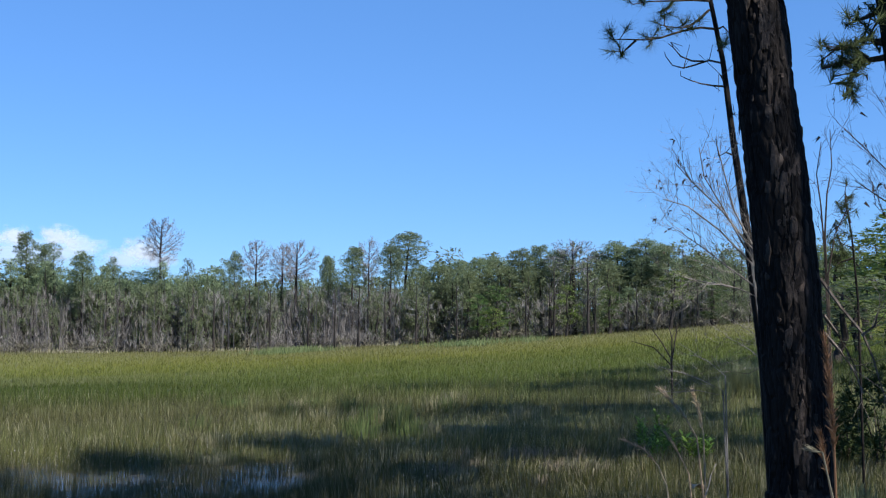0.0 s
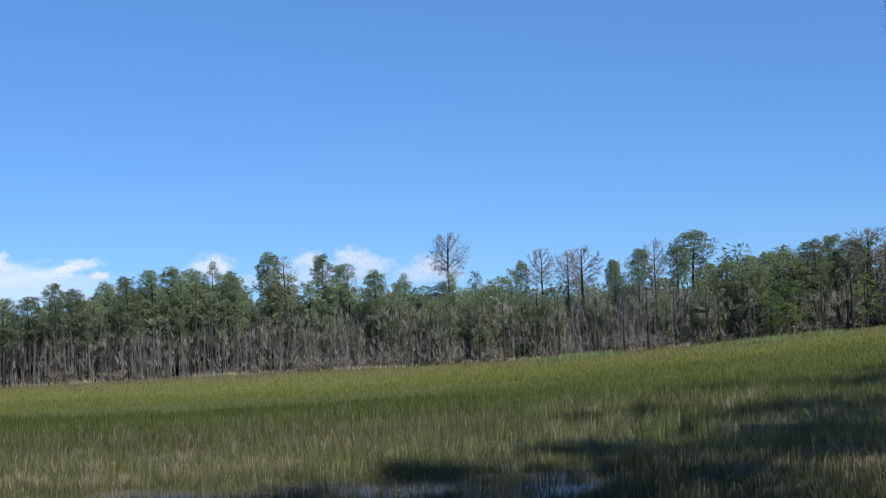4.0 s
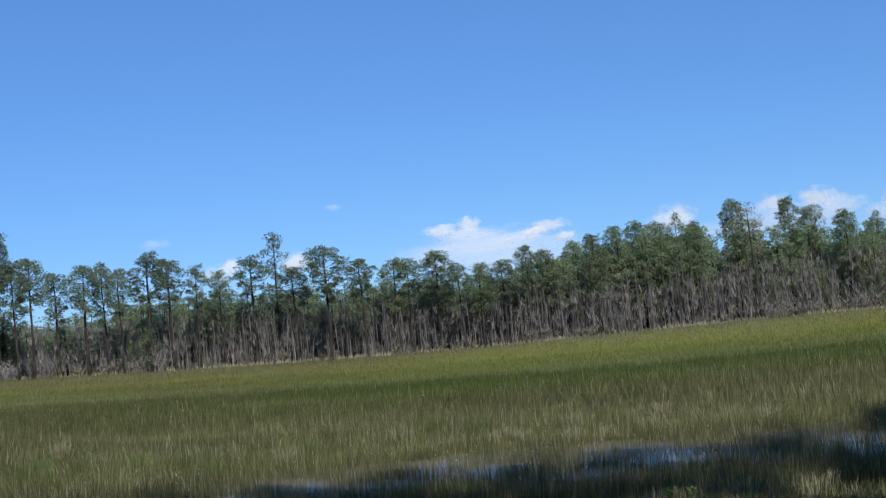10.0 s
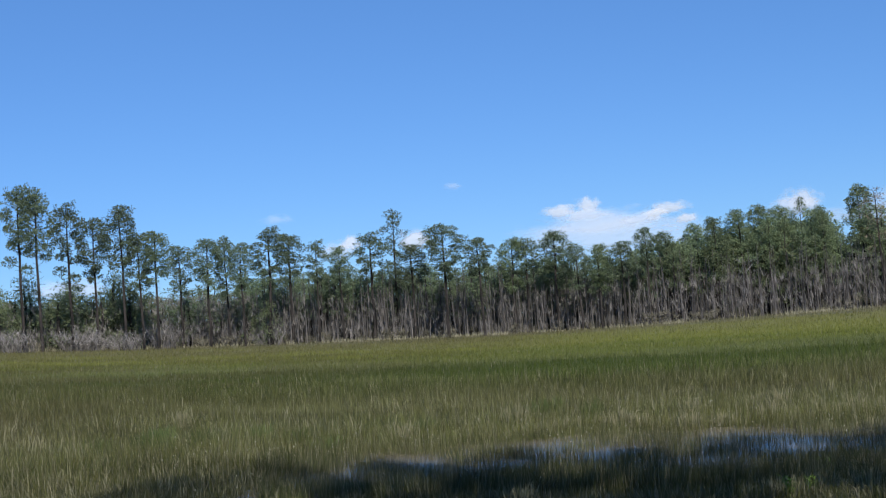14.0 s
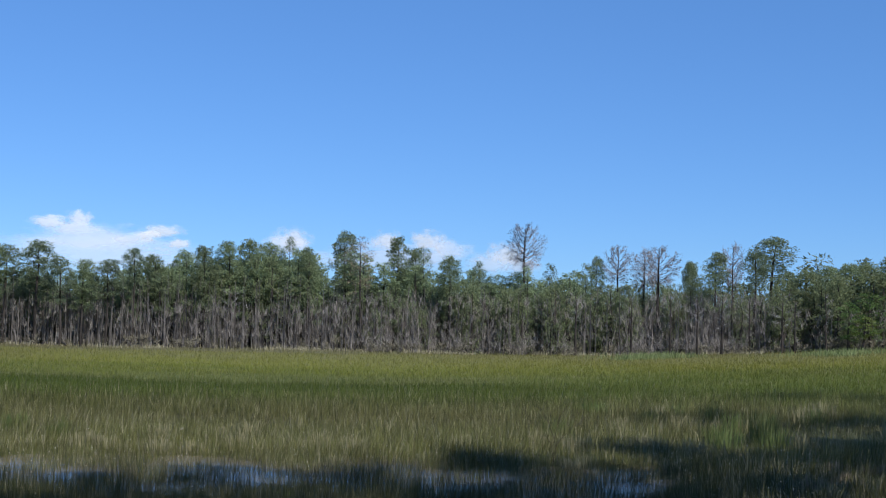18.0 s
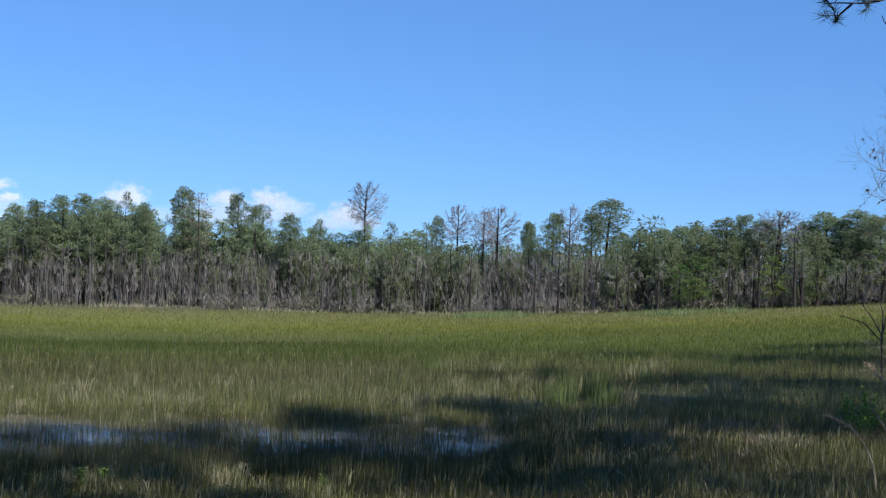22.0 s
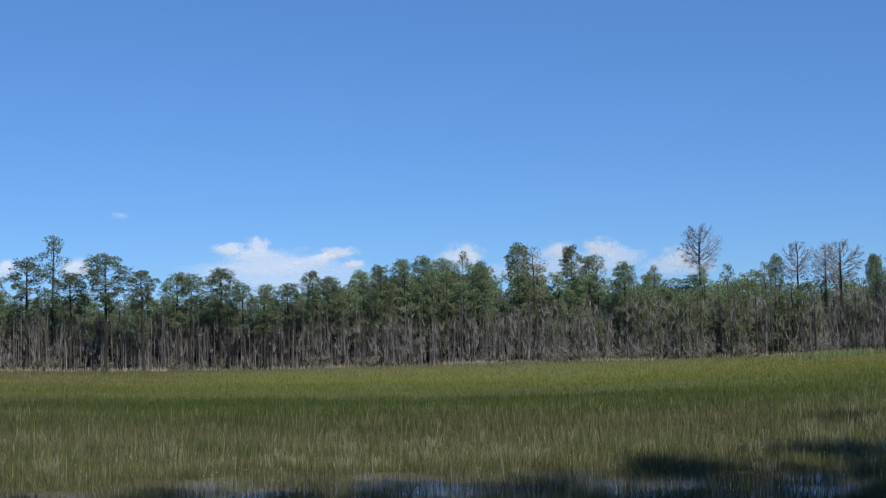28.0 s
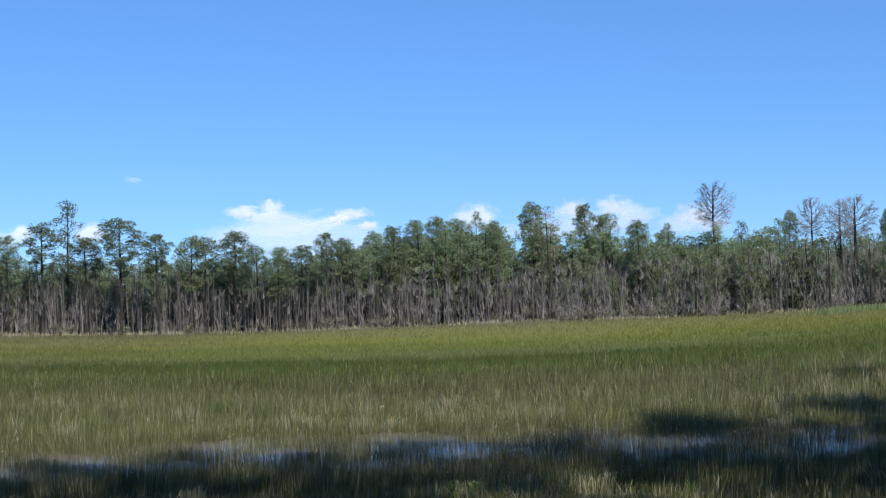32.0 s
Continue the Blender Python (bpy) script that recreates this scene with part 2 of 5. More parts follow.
def build_ground():
    rad = [0.0] + [2.0 * 1.045 ** i for i in range(168)]
    na = 240
    verts, faces = [(0, 0, float(height(0, 0)))], []
    for r in rad[1:]:
        a = np.arange(na) * 2 * np.pi / na
        x, y = r * np.sin(a), r * np.cos(a)
        verts += list(zip(x.tolist(), y.tolist(), height(x, y).tolist()))
    for j in range(na):
        faces.append((0, 1 + (j + 1) % na, 1 + j))
    for i in range(len(rad) - 2):
        o = 1 + i * na
        for j in range(na):
            k = (j + 1) % na
            faces.append((o + j, o + k, o + na + k, o + na + j))
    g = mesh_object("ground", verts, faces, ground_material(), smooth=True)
    tagged(g, "muddy marsh ground with matted sedge rising to a bank", "ground", kind="structure")
    n = 64
    verts = [(0, 0, 0)] + [(60 * math.sin(i * 2 * math.pi / n), 60 * math.cos(i * 2 * math.pi / n), 0) for i in range(n)]
    w = mesh_object("water", verts, [(0, 1 + (i + 1) % n, 1 + i) for i in range(n)], water_material())
    tagged(w, "still shallow blue marsh water between reeds", "water", kind="structure")


build_ground()


# ---- soups of tubes and leaves ----
class Soup:
    def __init__(self):
        self.v, self.f = [], []

    def tube(self, pts, radii, n=5):
        o = len(self.v)
        for i, p in enumerate(pts):
            d = (Vector(pts[min(i + 1, len(pts) - 1)]) - Vector(pts[max(i - 1, 0)])).normalized()
            u = d.orthogonal().normalized()
            w = d.cross(u)
            for k in range(n):
                a = 2 * math.pi * k / n
                self.v.append(tuple(Vector(p) + (u * math.cos(a) + w * math.sin(a)) * radii[i]))
        for i in range(len(pts) - 1):
            for k in range(n):
                q = (k + 1) % n
                self.f.append((o + i * n + k, o + i * n + q, o + i * n + n + q, o + i * n + n + k))
        self.f.append(tuple(o + len(self.v) - o - n + k for k in range(n)))

    def leaf(self, p, d, length, width, rng):
        d = Vector(d)
        s = d.cross(Vector((rng.gauss(0, 1), rng.gauss(0, 1), rng.gauss(0, 1)))).normalized() * width * 0.5
        o = len(self.v)
        p = Vector(p)
        self.v += [tuple(p + s), tuple(p - s), tuple(p + d * length)]
        self.f.append((o, o + 1, o + 2))

    def clump(self, p, size, n, rng, width=0.35, up=0.2):
        p = Vector(p)
        for _ in range(n):
            d = Vector((rng.gauss(0, 1), rng.gauss(0, 1), rng.gauss(0, 1) + up)).normalized()
            self.leaf(p + d * size * rng.uniform(0.0, 0.35), d, size * rng.uniform(0.55, 1.0), size * width, rng)

    def puff(self, p, size, n, rng, width=0.09, tall=1.0):
        """A rounded tuft of needles."""
        p = Vector(p)
        for _ in range(n):
            d = Vector((rng.gauss(0, 1), rng.gauss(0, 1), rng.gauss(0, 1) + 0.25)).normalized()
            e = (d + Vector((rng.gauss(0, 0.5), rng.gauss(0, 0.5), rng.gauss(0, 0.5)))).normalized()
            d.z *= tall
            e.z *= tall
            self.leaf(p + d * size * rng.uniform(0.2, 0.9), e, size * rng.uniform(0.28, 0.48), size * width * 3.4, rng)

    def lobe(self, p, size, n, rng, leaf=0.26, width=0.13, flat=0.8, rise=1.0):
        """A rounded mass of foliage, closest at its skin and open underneath."""
        p = Vector(p)
        for _ in range(n):
            d = Vector((rng.gauss(0, 1), rng.gauss(0, 1), rng.gauss(0.22, 1))).normalized()
            e = (d + Vector((rng.gauss(0, 0.55), rng.gauss(0, 0.55), rng.gauss(0.1, 0.55)))).normalized()
            e.z *= rise
            k = size * (1.0 - 0.62 * rng.random() ** 1.6)
            self.leaf(p + Vector((d.x * k, d.y * k, d.z * k * flat)), e, leaf * rng.uniform(0.6, 1.2), width * rng.uniform(0.7, 1.3), rng)

    def mesh(self, name, material):
        me = bpy.data.meshes.new(name)
        me.from_pydata(self.v, [], self.f)
        me.materials.append(material)
        me.update()
        return me


def part(name, soup, material, parent, label=""):
    ob = new(name, soup.mesh(name, material))
    ob.parent = parent
    return tagged(ob, label)


def branch_line(p, d, length, rng, droop=0.0, bend=0.18, n=4):
    pts, d = [Vector(p)], Vector(d).normalized()
    for i in range(n):
        d = (d + Vector((rng.gauss(0, bend), rng.gauss(0, bend), rng.gauss(0, bend) - droop))).normalized()
        pts.append(pts[-1] + d * length / n)
    return pts


def twigs(s, p, d, length, radius, rng, depth, spread=0.7, n=3, sides=3, up=0.15, thin=0.55):
    """A branching bare limb."""
    pts = branch_line(p, d, length, rng, -up * 0.3, 0.16, 3)
    s.tube(pts, [radius, radius * 0.8, radius * 0.62, radius * 0.45], sides)
    ends = [pts[-1]]
    if depth:
        for i in range(n):
            q = pts[rng.choice((1, 2, 3, 3))]
            e = (Vector(d).normalized() + Vector((rng.gauss(0, spread), rng.gauss(0, spread), rng.gauss(0, spread) + up))).normalized()
            ends += twigs(s, q, e, length * rng.uniform(0.5, 0.8), radius * thin, rng, depth - 1, spread, n, 3, up, thin)
    return ends


# Trees are built 16 m high with a crown 4 m wide, then scaled.
def pine(seed, crown_from=0.55, full=1.0, wide=2.0, leaves=120, leaf=0.24, needles=None, top=0.57, low=0.66):
    """A pine with a rounded crown of lobes, full near the top and broken into separate pads lower down."""
    rng = random.Random(seed)
    root = new("pine_tree")
    trunk, crown = Soup(), Soup()
    lean = [rng.uniform(-0.4, 0.4) for _ in range(2)]

    def axis(z):
        k = z / 16
        return Vector((lean[0] * k * k, lean[1] * k * k, z))

    pts = [axis(z) + Vector((rng.gauss(0, 0.05), rng.gauss(0, 0.05), 0)) for z in (-0.3, 0.4, 3, 6, 9, 12, 14.3, 15.3)]
    trunk.tube(pts, [0.19, 0.15, 0.135, 0.12, 0.1, 0.07, 0.04, 0.02], 6)
    nb = int(27 * full)
    side = rng.uniform(0, 6.28)
    for i in range(nb):
        u = ((i + rng.random()) / nb) ** 0.78
        if u > top:
            prof = math.sqrt(max(0.0, 1 - ((u - top) / (1.04 - top)) ** 2))
        else:
            prof = low + (1 - low) * (u / top) ** 1.3
            if u < 0.45 * top and rng.random() < 0.2:
                continue
        size = rng.uniform(0.5, 0.86) * (0.8 if u < 0.4 else 1.0)
        out = max(0.0, wide * prof - size * 0.55) * rng.uniform(0.3, 1.0) ** 0.6
        z = 16 * (crown_from + (0.985 - crown_from) * u) - size * 0.7
        a = side + i * 2.4 + rng.gauss(0, 0.5)
        e = axis(z) + Vector((math.cos(a) * out, math.sin(a) * out, 0))
        b = axis(z - 0.2 - out * rng.uniform(0.15, 0.7))
        trunk.tube((b, b.lerp(e, 0.55) - Vector((0, 0, out * 0.08)), e), [0.036, 0.026, 0.012], 3)
        crown.lobe(e, size, leaves, rng, leaf, leaf * 0.55, rng.uniform(0.65, 0.9))
        for _ in range(4):
            d = Vector((rng.gauss(0, 1), rng.gauss(0, 1), rng.gauss(0.2, 0.8))).normalized()
            crown.lobe(e + d * size * rng.uniform(0.75, 1.15), size * rng.uniform(0.3, 0.5), max(3, leaves // 6), rng, leaf * 0.8, leaf * 0.4)
    for _ in range(9):
        z = rng.uniform(5, 16 * crown_from)
        a = rng.uniform(0, 6.28)
        bl = branch_line(axis(z), (math.cos(a), math.sin(a), 0.2), rng.uniform(0.4, 1.3), rng, 0.05)
        trunk.tube((bl[0], bl[2], bl[4]), [0.025, 0.018, 0.008], 3)
    part("trunk", trunk, M_TRUNK, root)
    part("crown", crown, needles or M_PINE, root)
    return root


def bare_tree(seed, crown_from=0.6, wide=2.0, nb=20, depth=3, fork=3, bark=None):
    rng = random.Random(seed)
    root = new("bare_tree")
    trunk, crown = Soup(), Soup()
    pts = [Vector((rng.gauss(0, 0.06), rng.gauss(0, 0.06), z)) for z in (-0.3, 3, 6, 9, 11.5, 14, 15.8)]
    trunk.tube(pts, [0.25, 0.2, 0.17, 0.14, 0.1, 0.06, 0.02], 7)
    mid, tall = 8 * (1 + crown_from), 8 * (1 - crown_from)
    for i in range(nb):
        v = 0.96 - 1.85 * (i + rng.random()) / nb
        a = i * 2.4 + rng.gauss(0, 0.4)
        w = math.sqrt(max(0.0, 1 - v * v)) * wide * rng.uniform(0.62, 0.85)
        e = Vector((math.cos(a) * w, math.sin(a) * w, mid + tall * v * 0.82))
        b = Vector((0, 0, min(15.0, e.z - w * (rng.uniform(0.6, 1.2) if v > 0 else rng.uniform(0.35, 0.8)))))
        m = b.lerp(e, 0.5) - Vector((0, 0, 0.12 * w))
        crown.tube((b, m, e), [0.05, 0.038, 0.024], 3)
        d = Vector((math.cos(a) * w / wide, math.sin(a) * w / wide, v + 0.2))
        for q in (m, m.lerp(e, 0.4), m.lerp(e, 0.7), e, e):
            twigs(crown, q, d + Vector((rng.gauss(0, 0.35), rng.gauss(0, 0.35), rng.gauss(0, 0.35))), wide * rng.uniform(0.2, 0.3), 0.024, rng, depth - 1, 0.6, fork, 3, 0.1, 0.75)
    part("trunk", trunk, bark or M_TRUNK, root)
    part("crown", crown, bark or M_TWIG, root, "leafless grey twigs")
    return root


def leafy_tree(seed, material, crown_from=0.3, wide=2.2, leaves=70, leaf=0.3, tall=0.8, branches=15, rise=1.0):
    rng = random.Random(seed)
    root = new("leafy_tree")
    trunk, crown = Soup(), Soup()
    trunk.tube([Vector((rng.gauss(0, 0.12), rng.gauss(0, 0.12), z)) for z in (-0.3, 2, 5, 8, 11, 13.5)], [0.22, 0.18, 0.15, 0.12, 0.08, 0.03], 6)
    for i in range(branches):
        u = (i + rng.random()) / branches
        size = rng.uniform(0.55, 0.95)
        z = 16 * (crown_from + (0.95 - crown_from) * u) - size * 0.7
        a = i * 2.4 + rng.gauss(0, 0.6)
        out = max(0.0, wide * math.sqrt(max(0.0, 1 - ((u - 0.42) / 0.6) ** 2)) - size * 0.6) * rng.uniform(0.35, 1.05)
        b, e = Vector((0, 0, max(0.3, z - out * 0.8))), Vector((math.cos(a) * out, math.sin(a) * out, z))
        trunk.tube((b, b.lerp(e, 0.5) + Vector((0, 0, 0.1)), e), [0.06, 0.035, 0.012], 3)
        crown.lobe(e, size, leaves, rng, leaf, leaf * 0.55, tall, rise)
        for _ in range(3):
            d = Vector((rng.gauss(0, 1), rng.gauss(0, 1), rng.gauss(0.2, 0.8))).normalized()
            crown.lobe(e + Vector((d.x, d.y, d.z * tall)) * size * rng.uniform(0.8, 1.2), size * rng.uniform(0.3, 0.55), max(3, leaves // 6), rng, leaf * 0.8, leaf * 0.45, tall, rise)
    part("trunk", trunk, M_TRUNK, root)
    part("crown", crown, material, root)
    return root


def brush_bush(seed, stems=34, twigs_=130, tall=5.6, wide=1.5):
    """A leafless bush: a sheaf of thin stems with a haze of fine upright twigs."""
    rng = random.Random(seed)
    root = new("bare_bush")
    stem, haze = Soup(), Soup()
    for i in range(stems):
        a, k = rng.uniform(0, 6.28), rng.random() ** 0.5 * wide
        h = tall * rng.uniform(0.45, 1.0) * (1 - 0.3 * k / wide)
        p = Vector((math.cos(a) * k * 0.7, math.sin(a) * k * 0.7, -0.2))
        bl = branch_line(p, (math.cos(a) * 0.22 + rng.gauss(0, 0.12), math.sin(a) * 0.22 + rng.gauss(0, 0.12), 1), h, rng, 0, 0.1, 3)
        stem.tube(bl, [0.034, 0.026, 0.017, 0.008], 3)
        for _ in range(twigs_ // stems):
            q = bl[1].lerp(bl[3], rng.random() ** 0.7)
            haze.leaf(q, Vector((rng.gauss(0, 0.42), rng.gauss(0, 0.42), 1)).normalized(), rng.uniform(0.5, 1.5), rng.uniform(0.035, 0.075), rng)
    part("stems", stem, M_SAPLING, root)
    part("twigs", haze, M_HAZE, root)
    return root


M_HAZE = leaf_material("brush_twigs", (0.14, 0.132, 0.127), (0.281, 0.266, 0.255), 0.2)
M_SAPLING = bark_material("sapling_bark", (0.048, 0.045, 0.044), (0.18, 0.168, 0.161), 1.2)


def joined(name, roots, places, materials, label, category):
    """Many trees of a wood that nobody could count: one object for each material."""
    data = []
    for root in roots:
        parts = []
        for c in root.children:
            v = np.array([q.co for q in c.data.vertices])
            parts.append((c.data.materials[0].name, v, [tuple(p.vertices) for p in c.data.polygons]))
        data.append(parts)
    out = {}
    for k, x, y, sxy, sz, turn in places:
        z = float(height(x, y))
        c, s = math.cos(turn), math.sin(turn)
        for m, v, f in data[k % len(data)]:
            w = np.column_stack(((v[:, 0] * c - v[:, 1] * s) * sxy + x, (v[:, 0] * s + v[:, 1] * c) * sxy + y, v[:, 2] * sz + z))
            lst = out.setdefault(m, [[], [], 0])
            lst[0].append(w)
            o = lst[2]
            lst[1] += [tuple(i + o for i in p) for p in f]
            lst[2] += len(v)
    for m, (vs, fs, _) in out.items():
        ob = mesh_object(name, np.concatenate(vs).tolist(), fs, bpy.data.materials[m])
        tagged(ob, label, category, kind="stuff")


def place(az, r):
    return r * math.sin(radians(az)), r * math.cos(radians(az))


PINES = [pine(11, 0.5), pine(12, 0.56, 0.9), pine(13, 0.44, 1.15), pine(14, 0.5, 0.85), pine(15, 0.58, 0.85)]
CLOSE = [pine(16, 0.4, 1.3, needles=M_CLOSE), pine(17, 0.34, 1.5, needles=M_CLOSE), pine(18, 0.44, 1.2, needles=M_CLOSE)]
SPARSE = [pine(21, 0.46, 0.62, 1.8, 84, 0.24, None, 0.7, 0.45), pine(22, 0.52, 0.62, 1.7, 84, 0.24, None, 0.72, 0.5), pine(24, 0.4, 0.7, 1.7, 80, 0.24, None, 0.75, 0.45)]
M_WITHER = leaf_material("withered_needles", (0.12, 0.1, 0.075), (0.24, 0.205, 0.155), 0.3)
WITHER = [pine(23, 0.5, 0.75, 1.9, 34, 0.22, M_WITHER)]
BROAD = [pine(31, 0.6, 0.9, 2.0, 110, 0.24, None, 0.45, 0.8)]
YOUNG = [pine(61, 0.36, 0.62, 2.0, 58, 0.33, M_CLOSE), pine(62, 0.3, 0.65, 2.0, 58, 0.33, M_CLOSE), pine(63, 0.44, 0.6, 2.0, 58, 0.33, M_CLOSE), pine(64, 0.24, 0.72, 2.0, 58, 0.33, M_CLOSE)]
BARE = [bare_tree(41, 0.63, 2.2, 42), bare_tree(42, 0.6, 2.2, 40), bare_tree(43, 0.65, 2.2, 42)]
LEAFY = [leafy_tree(51, M_LEAF), leafy_tree(52, M_LEAF, 0.4), leafy_tree(53, M_LEAF, 0.25, 2.6)]
FRESH = [leafy_tree(55, M_SPRING, 0.35), leafy_tree(56, M_SPRING, 0.25)]
DEEP = [leafy_tree(65, M_DEEP, 0.2)]
BARELOW = [bare_tree(44, 0.35, 2.0, 11, 2, 2), bare_tree(45, 0.45, 2.2, 10, 2, 2), bare_tree(46, 0.3, 1.8, 11, 2, 2)]
BRUSH = [brush_bush(71), brush_bush(72), brush_bush(73)]
BACK = [leafy_tree(57, M_LEAF, 0.05, 2.2, 38, 0.36, 1.3, 14, 1.7), leafy_tree(58, M_LEAF, 0.1, 2.2, 38, 0.36, 1.3, 14, 1.7)]
BUSHY = [leafy_tree(59, M_LEAF, 0.02, 2.2, 60, 0.26, 2.0, 15, 2.6), leafy_tree(60, M_LEAF, 0.02, 2.2, 60, 0.26, 2.0, 15, 2.6)]


def stand(rows_, kinds, label, category, group, seed, near=168, far=180, broad=1.27):
    """Trees of the forest edge: bearing, elevation of the top and width of the crown, in degrees."""
    rng = random.Random(seed)
    for az, el, w in rows_:
        r = rng.uniform(near, far)
        x, y = place(az, r)
        z = float(height(x, y))
        h = EYE + r * math.tan(radians(el)) - z
        sx = broad * r * math.tan(radians(w)) / 4.0
        root = rng.choice(kinds)
        t = copy_thing(root, pose(x, y, z, 0, 0, rng.uniform(0, 360)) @ Matrix.Diagonal((sx, sx, h / 16.0, 1)))
        tagged(t, label, category, group)


# ---- forest edge ----
M_PALEBARK = bark_material("pale_dead_bark", (0.07, 0.066, 0.062), (0.19, 0.18, 0.17), 1.5)
PALE = [bare_tree(47, 0.35, 2.0, 11, 2, 2, M_PALEBARK), bare_tree(48, 0.42, 2.0, 10, 2, 2, M_PALEBARK)]
LEFT_PINES = ((-35.0, 6.2, 1.7), (-31.8, 6.71, 1.4), (-31.1, 6.64, 1.4), (-29.9, 5.94, 1.3), (-28.9, 5.32, 1.3), (-27.8, 5.78, 1.3), (-27.1, 4.6, 1.2), (-26.5, 4.6, 1.3))
MID_PINES = ((-25.5, 3.96, 0.95), (-24.4, 4.18, 1.2), (-23.6, 4.21, 0.83), (-23.0, 3.91, 0.95), (-21.9, 4.49, 1.3), (-21.0, 4.15, 1.2), (-19.9, 3.78, 0.83),
             (-18.9, 3.49, 0.83), (-17.6, 3.98, 1.3), (-15.9, 3.36, 1.2), (-14.5, 4.15, 1.42), (-13.0, 3.47, 1.2), (-11.7, 3.31, 1.07),
             (-11.1, 3.28, 0.95), (-9.9, 3.49, 1.3), (-8.9, 2.88, 0.95), (-8.1, 2.78, 0.95), (-7.1, 2.82, 1.07), (-6.0, 3.35, 0.85))
DENSE_PINES = ((-5.2, 3.07, 0.95), (-4.1, 3.31, 0.95), (-3.2, 3.55, 1.0), (-2.2, 3.74, 1.07), (-1.4, 3.86, 1.14), (-0.6, 3.74, 1.07), (1.1, 3.6, 0.76),
               (2.5, 4.33, 1.07), (4.8, 4.2, 0.85), (5.5, 3.73, 0.81), (7.0, 3.41, 0.95), (13.1, 3.51, 0.66), (16.9, 3.36, 0.62), (17.1, 3.38, 0.66), (18.0, 3.81, 1.07))
THIN_PINES = ((-16.6, 4.98, 1.1), (0.3, 4.1, 0.71), (5.9, 3.77, 0.66), (8.2, 3.28, 0.66), (11.2, 3.25, 0.59), (12.7, 3.28, 0.59))
BARE_TREES = ((10.1, 4.74, 1.25), (14.0, 3.91, 0.95), (15.1, 3.78, 0.95), (15.7, 3.88, 1.42), (18.7, 4.06, 0.85), (27.3, 3.97, 1.78))
GREEN_TREES = ((22.0, 3.06, 1.2), (22.9, 3.13, 1.2), (23.9, 3.3, 1.3), (24.6, 3.2, 1.2))
FAR_PINES = ((20.9, 3.0, 1.1), (21.6, 3.1, 1.2), (22.5, 3.25, 1.2), (23.4, 3.35, 1.2), (24.2, 3.4, 1.3), (26.6, 3.7, 1.2), (28.2, 3.6, 1.2), (29.7, 3.8, 1.3), (30.8, 3.9, 1.2), (32.7, 3.4, 1.2), (33.4, 3.3, 1.2))
RIGHT_PINES = ((25.2, 3.73, 1.2), (25.9, 3.9, 1.0), (29.1, 4.01, 1.4), (30.3, 4.12, 1.4), (31.2, 3.84, 1.2), (32.0, 3.41, 1.1))
stand(LEFT_PINES, PINES[:5], "tall longleaf pine with a bare dark trunk at the marsh edge", "pine tree", "tall pines at the marsh edge", 1, 158, 165)
stand(MID_PINES, PINES + CLOSE[2:], "slender green pine at the edge of the marsh", "pine tree", "slender pines of the forest edge", 2, 160, 167, 1.42)
stand(DENSE_PINES, CLOSE, "dense green pine in the closed forest edge", "pine tree", "dense pines of the forest edge", 3)
stand(THIN_PINES, SPARSE, "thin-crowned pine showing sky between its limbs", "pine tree", "thin pines of the forest edge", 4)
stand(((3.3, 4.12, 1.2),), WITHER, "thin pine with a withered brown crown", "pine tree", "", 14)
stand(((8.3, 2.0, 0.9), (13.2, 2.2, 0.9), (17.2, 2.2, 0.9), (19.2, 2.3, 0.9), (22.3, 2.2, 0.9), (26.2, 2.3, 0.9), (26.9, 2.8, 1.1), (27.8, 2.6, 1.0), (29.2, 2.0, 0.8), (30.4, 1.8, 0.8)), PALE, "pale forked dead tree in the wood", "bare tree", "dead trees of the wood edge", 15, 170, 176, 1.1)
stand(BARE_TREES, BARE, "leafless grey tree standing above the forest edge", "bare tree", "bare trees of the forest edge", 5, broad=1.2)
stand(((20.2, 4.47, 1.75), (19.6, 3.87, 1.1)), BROAD, "broad round-topped pine above the forest edge", "pine tree", "broad pines", 6, broad=1.22)
stand(GREEN_TREES, LEAFY, "dark green leafy tree at the marsh edge", "leafy tree", "leafy trees of the forest edge", 7)
stand(RIGHT_PINES, CLOSE, "dense dark green pine beyond the marsh", "pine tree", "pines beyond the marsh", 8)
stand(FAR_PINES, CLOSE, "dark green round-crowned pine in the close wood", "pine tree", "round pines beyond the marsh", 10, 174, 184)
stand(((26.5, 3.2, 1.1), (27.9, 3.3, 1.2), (26.3, 2.4, 0.9), (28.2, 2.5, 0.9), (20.7, 2.2, 1.0), (21.2, 1.9, 0.8), (19.4, 2.1, 0.9), (18.3, 2.2, 1.0), (17.3, 2.0, 0.9), (16.2, 2.1, 1.0), (14.6, 2.0, 0.9), (12.3, 2.1, 1.0),
       (22.4, 2.3, 0.9), (25.3, 2.2, 0.8), (29.9, 2.2, 0.9), (32.4, 2.3, 1.0)), BARELOW, "leafless grey tree before the green of the wood", "bare tree", "grey trees of the wood front", 16, 161, 166, 1.0)
stand(((24.1, 2.3, 1.2), (28.8, 2.05, 1.1), (23.3, 1.9, 0.9), (33.0, 2.4, 1.2)), DEEP, "deep green leafy tree in the wood", "leafy tree", "deep green trees", 17, 162, 166)
stand(((27.0, 2.25, 1.0), (23.9, 1.25, 0.9), (31.4, 2.9, 1.3)), FRESH, "young tree in fresh light green leaf", "leafy tree", "fresh green trees", 9, 160, 166)


